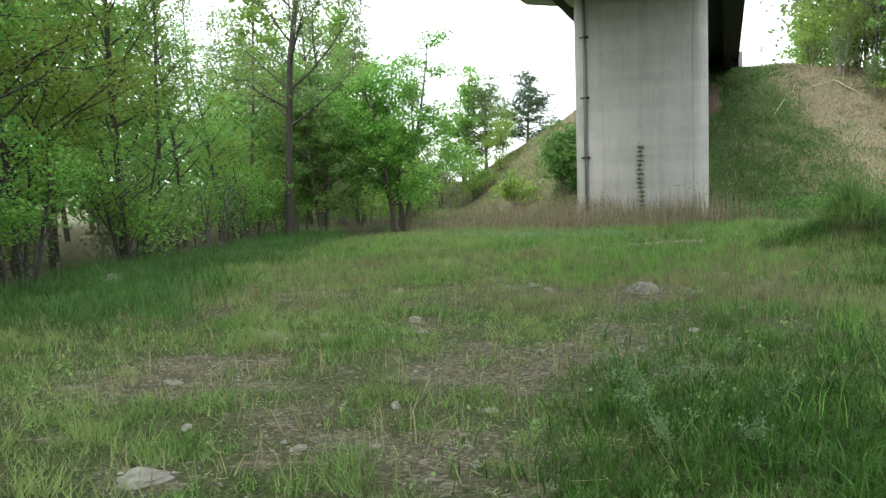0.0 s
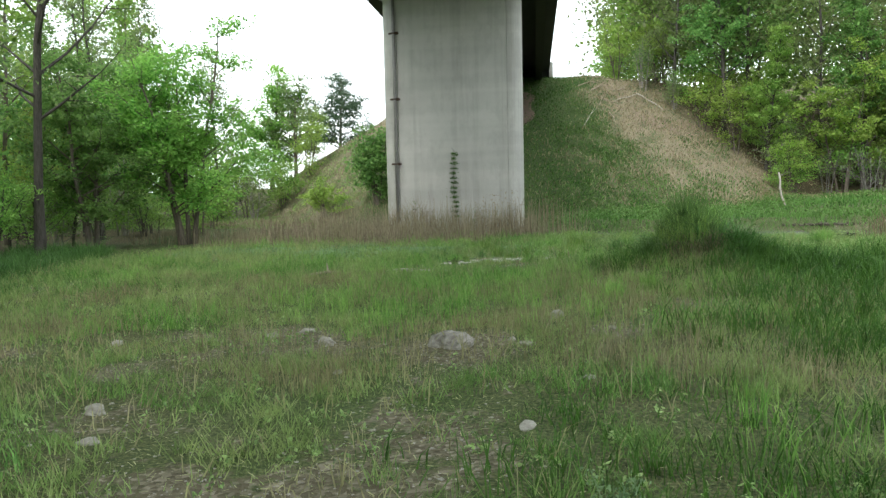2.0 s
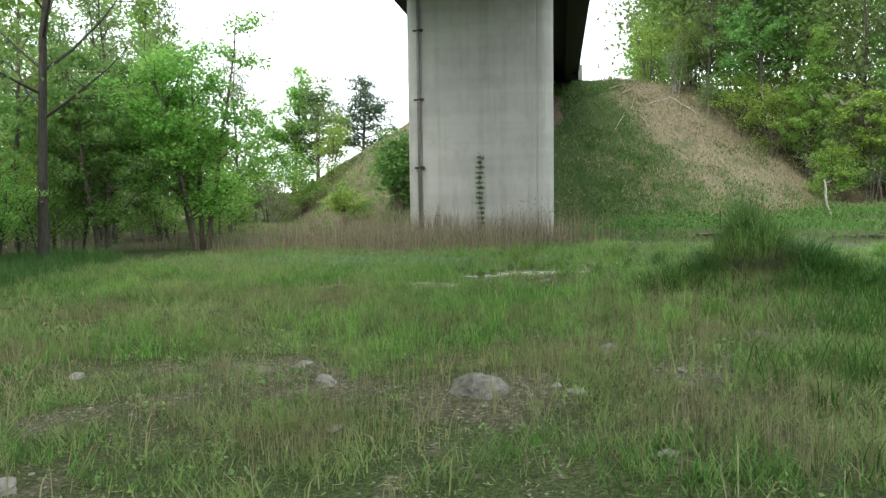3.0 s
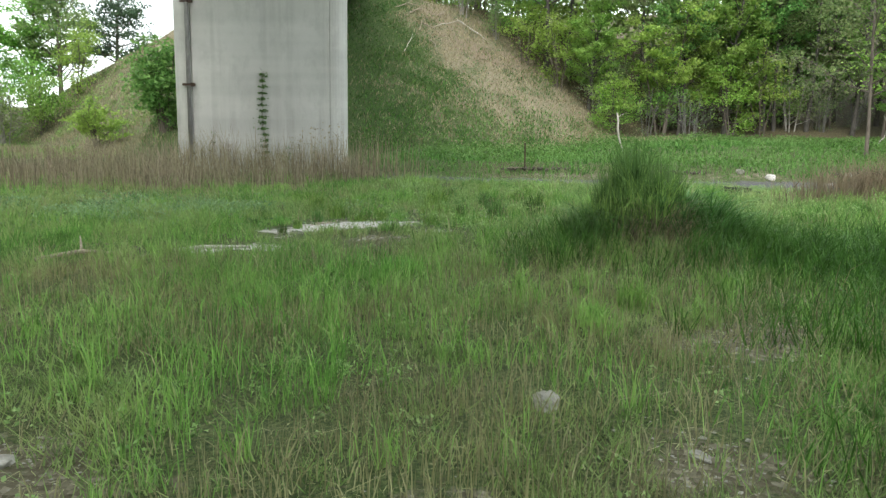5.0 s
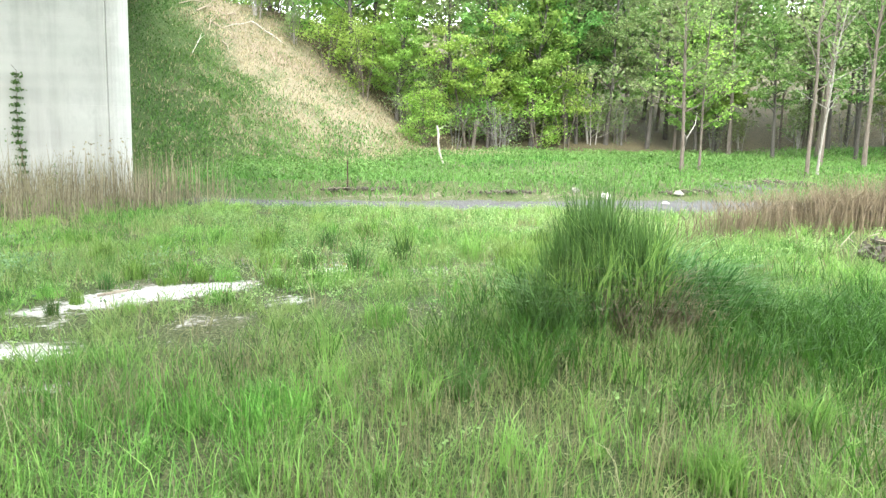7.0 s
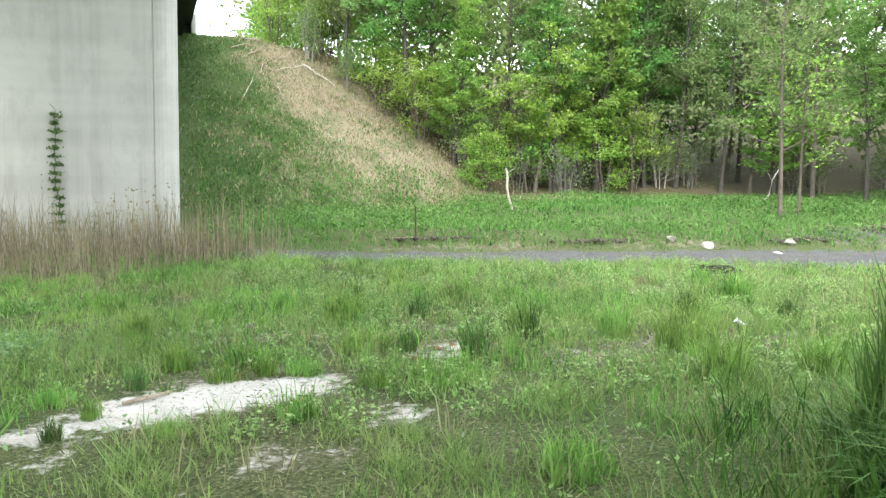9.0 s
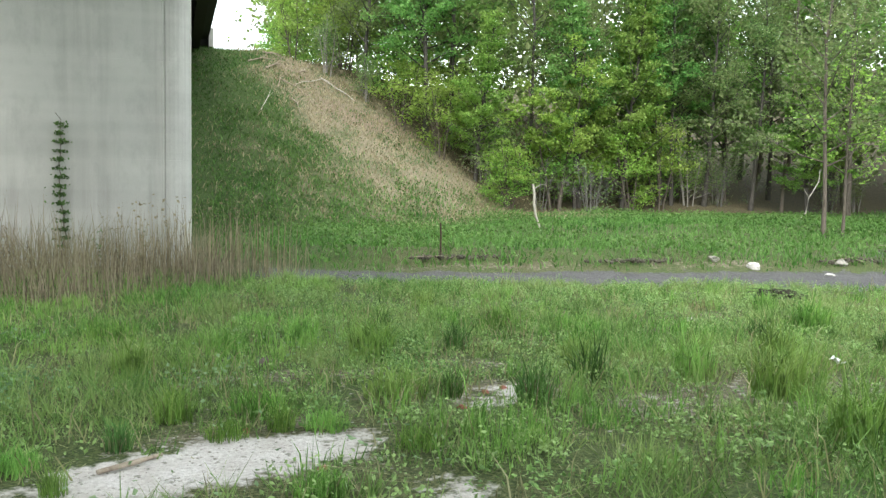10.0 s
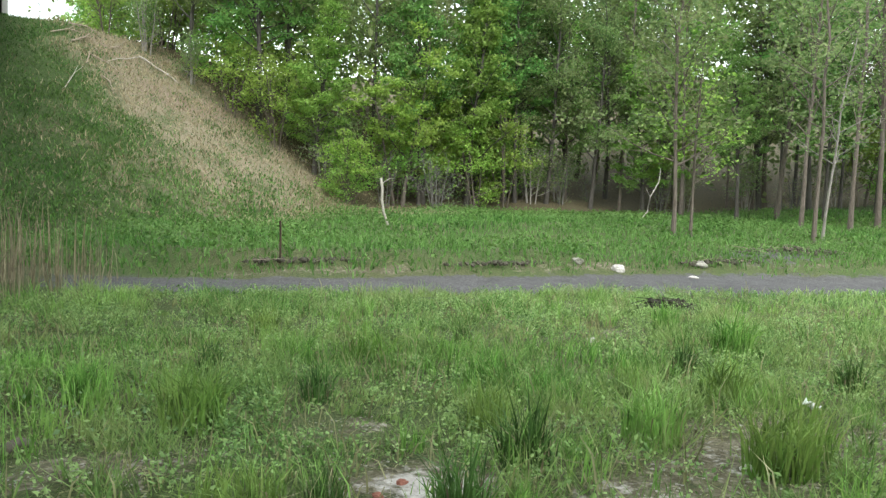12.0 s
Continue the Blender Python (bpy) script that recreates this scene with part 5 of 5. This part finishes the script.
gv = (base[:, None] + octa[None] * s[:, None, None] * rg.uniform(0.6, 1.4, (len(xy), 6, 1))).reshape(-1, 3)
gf = (6 * np.arange(len(xy))[:, None, None] + of[None]).reshape(-1, 3)
tagged(mesh_object("gravel", gv, gf, M_ROCK, smooth=False), "loose pale gravel on bare soil", "gravel", kind="stuff")


# ---- pier fittings ----
def limb_thing(name, line, radii, mat, label, category, sides=8, twigs=()):
    """A log, stick or post along a line of points, with short side twigs as parts."""
    ob = new(name)
    mesh_object("stem" if twigs else "wood", *tube(line, radii, sides), mat, ob)
    for t_line, t_rad in twigs:
        mesh_object("branch", *tube(t_line, t_rad, 5), mat, ob)
    return tagged(ob, label, category)


pipe = empty("drain_pipe", -1.97, FACE - 0.07, 0)
bm = bmesh.new()
bmesh.ops.create_cone(bm, cap_ends=True, segments=16, radius1=0.055, radius2=0.055, depth=9.3, matrix=Matrix.Translation((0, 0, 4.45)))
part("pipe", bm, M_PIPE, pipe, smooth=True)
for z in (2.2, 4.37, 6.55):
    bm = bmesh.new()
    bmesh.ops.create_cone(bm, cap_ends=True, segments=16, radius1=0.072, radius2=0.072, depth=0.05, matrix=Matrix.Translation((0, 0, z)))
    box(bm, -0.17, 0.17, 0.0, 0.03, z - 0.03, z + 0.03)
    box(bm, 0.06, 0.16, -0.05, 0.0, z - 0.045, z + 0.045)
    part("bracket", bm, M_IRON, pipe, "dark rusty pipe bracket")
tagged(pipe, "grey drain pipe clamped to the pier with rusty brackets", "drain pipe")

vine = empty("climbing_vine", 0.0, FACE - 0.03, 0)
rv = np.random.default_rng(80)
zs = np.linspace(-0.2, 2.7, 24)
line = np.c_[0.03 * np.sin(zs * 3.1) + 0.02 * rv.normal(size=24), -0.02 * np.ones(24), zs]
line[-3:, 0] -= [0.02, 0.05, 0.11]
mesh_object("stem", *tube(line, np.linspace(0.014, 0.005, 24), 5), M_BARK, vine)
vp = []
for k, z in enumerate(np.arange(0.25, 2.62, 0.16)):
    x = np.interp(z, zs, line[:, 0])
    c = np.array([x, -0.05, z])
    vp.append(c + rv.normal(0, 1, (44, 3)) * [0.065, 0.022, 0.02])
mesh_object("foliage", *leaf_quads(rv, np.concatenate(vp), 0.06, 0.2), M_CLUMP, vine, smooth=False)
tagged(vine, "thin green vine climbing straight up the pier face", "vine")

for k, (x, z, hgt) in enumerate(((-1.4, 0, 1.1), (1.0, 0, 0.95), (1.35, 0, 0.8), (-0.9, 0, 0.8), (0.6, 0, 0.75), (1.9, 0, 0.9))):
    w = empty("weed_stalk", x, FACE - 0.08, -0.2 + z)
    ln = np.c_[np.linspace(0, 0.05 * (-1) ** k, 6), -0.02 * np.ones(6), np.linspace(0, hgt, 6)]
    mesh_object("stem", *tube(ln, np.linspace(0.008, 0.003, 6), 4), M_LOG, w)
    pts = ln[rv.integers(2, 6, 40)] + rv.normal(0, 0.035, (40, 3)) * [1, 0.5, 1]
    mesh_object("foliage", *leaf_quads(rv, pts, 0.05, 0.3), M_STRAW if k % 2 else M_CLUMP, w, smooth=False)
    tagged(w, "thin weed stalk growing against the pier", "weed", "weeds at the foot of the pier")

# ---- posts, logs and litter ----
def on_land(pts, lift=0.0):
    return [(x, y, float(land(x, y)) + lift + dz) for x, y, dz in pts]


limb_thing("dead_stump_post", on_land([(11.82, 33.6, -0.15), (11.79, 33.6, 0.15), (11.66, 33.6, 0.5), (11.6, 33.6, 0.85), (11.61, 33.6, 1.1), (11.55, 33.6, 1.4)]), [0.028, 0.032, 0.035, 0.042, 0.04, 0.036], M_DEADWOOD,
           "bleached crooked dead stem standing at the wood's edge", "dead stem", 8, [(on_land([(11.6, 33.6, 1.25), (11.85, 33.7, 1.36), (12.05, 33.75, 1.33)]), [0.012, 0.008, 0.004])])
limb_thing("fence_post", on_land([(7.3, 28.1, -0.3), (7.3, 28.1, 0.4), (7.29, 28.1, 0.78)]), [0.02, 0.02, 0.02], M_IRON, "thin rusty iron fence post in the grass", "fence post", 6)
limb_thing("fallen_log", on_land([(7.45, 51.7, 0.12), (7.75, 51.5, 0.12), (8.1, 51.2, 0.07), (8.5, 50.65, 0.1), (8.9, 50.2, 0.04)]), [0.03, 0.042, 0.04, 0.035, 0.02], M_DEADWOOD, "bleached crooked fallen log lying down the slope", "log", 8,
           [(on_land([(7.5, 51.6, 0.12), (6.9, 50.7, 0.16), (6.5, 50.3, 0.12), (6.05, 49.7, 0.05)]), [0.02, 0.02, 0.018, 0.01])])
for k, (a, b, r0, mat) in enumerate((((3.97, 51.1), (5.2, 52.0), 0.035, M_LOG), ((4.75, 50.6), (5.56, 51.9), 0.045, M_LOG), ((6.3, 51.7), (6.8, 52.05), 0.05, M_LOG), ((4.32, 45.4), (4.84, 47.8), 0.022, M_DEADWOOD),
                                     ((5.34, 49.6), (6.5, 48.4), 0.03, M_LOG), ((5.7, 47.8), (6.0, 46.3), 0.03, M_LOG), ((4.7, 52.6), (5.9, 52.9), 0.035, M_LOG), ((5.2, 48.6), (5.35, 50.0), 0.025, M_LOG))):
    mid = ((a[0] + b[0]) / 2 + 0.08, (a[1] + b[1]) / 2 + 0.1, 0.16)
    limb_thing("stick", on_land([(*a, 0.08), mid, (*b, 0.12)]), [r0, 0.8 * r0, 0.4 * r0], mat, "dead branch lying on the embankment", "branch", 6,
               [(on_land([mid, (mid[0] + 0.35, mid[1] + 0.3, 0.45)]), [0.5 * r0, 0.2 * r0])])
limb_thing("leaning_dead_branch", on_land([(23.2, 36.6, 0.0), (23.55, 36.6, 0.35), (23.65, 36.6, 0.9), (23.95, 36.5, 1.5), (24.0, 36.5, 2.0)]), [0.026, 0.024, 0.022, 0.018, 0.01], M_DEADWOOD, "white dead branch leaning at the wood's edge", "branch", 6,
           [(on_land([(23.65, 36.6, 0.9), (23.4, 36.6, 1.25)]), [0.012, 0.006])])
limb_thing("driftwood", on_land([(3.14, 18.5, 0.04), (3.21, 18.52, 0.06), (3.28, 18.56, 0.04)]), [0.03, 0.036, 0.02], M_BARK, "short weathered piece of wood lying in the grass", "wood", 8)
limb_thing("driftwood", on_land([(2.3, 15.95, 0.015), (2.46, 16.02, 0.025), (2.58, 16.15, 0.015)]), [0.012, 0.015, 0.008], M_LOG, "grey stick lying on the pale sand", "wood", 7)
limb_thing("driftwood", on_land([(1.0, 13.95, 0.03), (1.35, 14.0, 0.06), (1.8, 14.2, 0.03)]), [0.018, 0.024, 0.014], M_DEADWOOD, "bleached log lying beside the pale sand", "log", 8)
limb_thing("driftwood", on_land([(-0.2, 13.6, 0.04), (0.2, 13.75, 0.08), (0.6, 13.8, 0.03)]), [0.02, 0.025, 0.012], M_LOG, "dark branch lying beside the pale sand", "branch", 7,
           [(on_land([(0.2, 13.75, 0.08), (0.1, 14.0, 0.2)]), [0.02, 0.008])])


def heap(name, x, y, rx, ry, h, n, seed, label, mat_clod=M_MULCH, mat_twig=M_LOG):
    """A low heap of clods with twigs through it."""
    r2 = np.random.default_rng(seed)
    ob = empty(name, x, y, float(land(x, y)))
    bm = bmesh.new()
    for k in range(n):
        a, d = r2.uniform(0, 6.28), math.sqrt(r2.uniform(0, 1))
        px2, py2 = rx * d * math.cos(a), ry * d * math.sin(a)
        s2 = r2.uniform(0.015, 0.05) * (1.6 if mat_clod is M_ROT else 1)
        got = bmesh.ops.create_icosphere(bm, subdivisions=1, radius=s2, matrix=Matrix.Translation((px2, py2, h * (1 - d * d) * r2.uniform(0.2, 1.0))))
        for v in got["verts"]:
            v.co += Vector(r2.normal(0, 0.25 * s2, 3))
    tagged(part("earth", bm, mat_clod, ob), kind="stuff")
    tw = []
    for k in range(n // (40 if mat_clod is M_ROT else 9)):
        a = r2.uniform(0, 6.28)
        c = np.array([rx * r2.uniform(-0.9, 0.9), ry * r2.uniform(-0.9, 0.9), h * r2.uniform(0.3, 1.1)])
        d3 = np.array([math.cos(a), math.sin(a), r2.uniform(-0.1, 0.35)]) * r2.uniform(0.1, 0.3)
        tw.append(tube(np.array([c - d3, c, c + d3]), [0.006, 0.006, 0.003], 4))
    tagged(mesh_object("brushwood", *joined(tw), mat_twig, ob), kind="stuff")
    return tagged(ob, label, "debris heap")


heap("debris_heap", 10.65, 21.75, 0.6, 0.2, 0.2, 260, 91, "flat dark heap of rotting plant debris beside the track", M_ROT, M_ROT)
heap("brush_heap", 10.6, 14.6, 0.9, 0.8, 0.22, 260, 92, "brown heap of earth and broken brushwood")
for k, (x, y, rx, ry, hh, n) in enumerate(((7.9, 28.05, 1.3, 0.2, 0.05, 90), (11.9, 27.15, 1.9, 0.2, 0.045, 90), (16.6, 26.35, 1.4, 0.2, 0.06, 80), (19.7, 27.2, 1.9, 0.6, 0.16, 200))):
    tagged(heap("soil_heap", x, y, rx, ry, hh, n, 94 + 7 * k, "low dark earth bank along the far edge of the track", M_MULCH), group="earth banks by the track")
heap("litter_debris", 0.1, 14.3, 0.6, 0.2, 0.07, 40, 95, "dark twigs and debris in the grass", M_MULCH)

bm = bmesh.new()
bmesh.ops.create_grid(bm, x_segments=5, y_segments=5, size=0.05)
for v in bm.verts:
    v.co.z = 0.05 * noise.noise(v.co * 25) + 0.02
bmesh.ops.solidify(bm, geom=bm.faces[:], thickness=0.004)
me = bpy.data.meshes.new("litter")
bm.to_mesh(me)
bm.free()
me.materials.append(M_LITTER)
litter = new("litter", me)
litter.matrix_basis = pose(7.75, 17.3, float(land(7.75, 17.3)) + 0.06, 15, 10, 30)
tagged(litter, "crumpled white scrap of litter in the grass", "litter")

# red earth scar under the deck at the top of the slope
bm = bmesh.new()
bmesh.ops.create_grid(bm, x_segments=20, y_segments=24, size=1.0)
for v in bm.verts:
    x, y = -0.95 + 2.5 * v.co.x + 0.7 * noise.noise(v.co * 3), 48.2 + 5.0 * v.co.y
    edge_drop = max(0, v.co.x**2 + v.co.y**2 - 0.75) * 0.5
    v.co = Vector((x, y, float(land(x, y)) + 0.06 - edge_drop + 0.03 * noise.noise(Vector((x, y, 0)) * 2)))
scar = part("bare_earth", bm, M_DIRT, None, smooth=True)
tagged(scar, "bare reddish earth under the bridge at the top of the slope", "bare earth", kind="structure")

for k, (x, y) in enumerate(((4.62, 17.05), (4.8, 17.2), (3.35, 15.75), (3.0, 16.5), (4.35, 16.7))):
    b = rock(x, y, 0.09, 0.06, 0.05, 60 + k, M_BRICK, "small broken piece of red brick on the pale sand", 0.4)
    b.name = "brick_fragment"
    tagged(b, category="brick", group="brick fragments")


# pale upright weeds in the tall grass
def pale_weed(x, y, hgt, seed):
    r3 = np.random.default_rng(seed)
    w = empty("pale_weed", x, y, float(land(x, y)))
    lines, pts = [], []
    for k in range(5):
        a = r3.uniform(0, 6.28)
        top = np.array([0.12 * math.cos(a), 0.12 * math.sin(a), hgt * r3.uniform(0.7, 1.05)])
        ln = np.linspace(0, 1, 5)[:, None] * top
        lines.append(tube(ln, np.linspace(0.004, 0.002, 5), 4))
        q = r3.uniform(0.35, 1.0, 46)
        pts.append(q[:, None] * top + r3.normal(0, 0.022, (46, 3)))
    mesh_object("stem", *joined(lines), M_PALE, w)
    mesh_object("foliage", *leaf_quads(r3, np.concatenate(pts), 0.018, 0.3), M_PALE, w, smooth=False)
    return tagged(w, "pale green upright weed among the tall grass", "weed", "pale weeds")


for k, (x, y) in enumerate(((3.75, 3.85), (3.95, 4.0), (4.2, 3.9), (4.15, 2.65), (4.45, 2.7), (3.6, 4.2), (4.6, 3.4), (4.35, 4.6), (3.9, 3.3))):
    pale_weed(x, y, 0.17 + 0.015 * (k % 4), 120 + k)

rock(-4.5, 7.6, 0.7, 0.5, 0.45, 71, M_ROCK, "mossy grey boulder at the edge of the wood", 0.4)
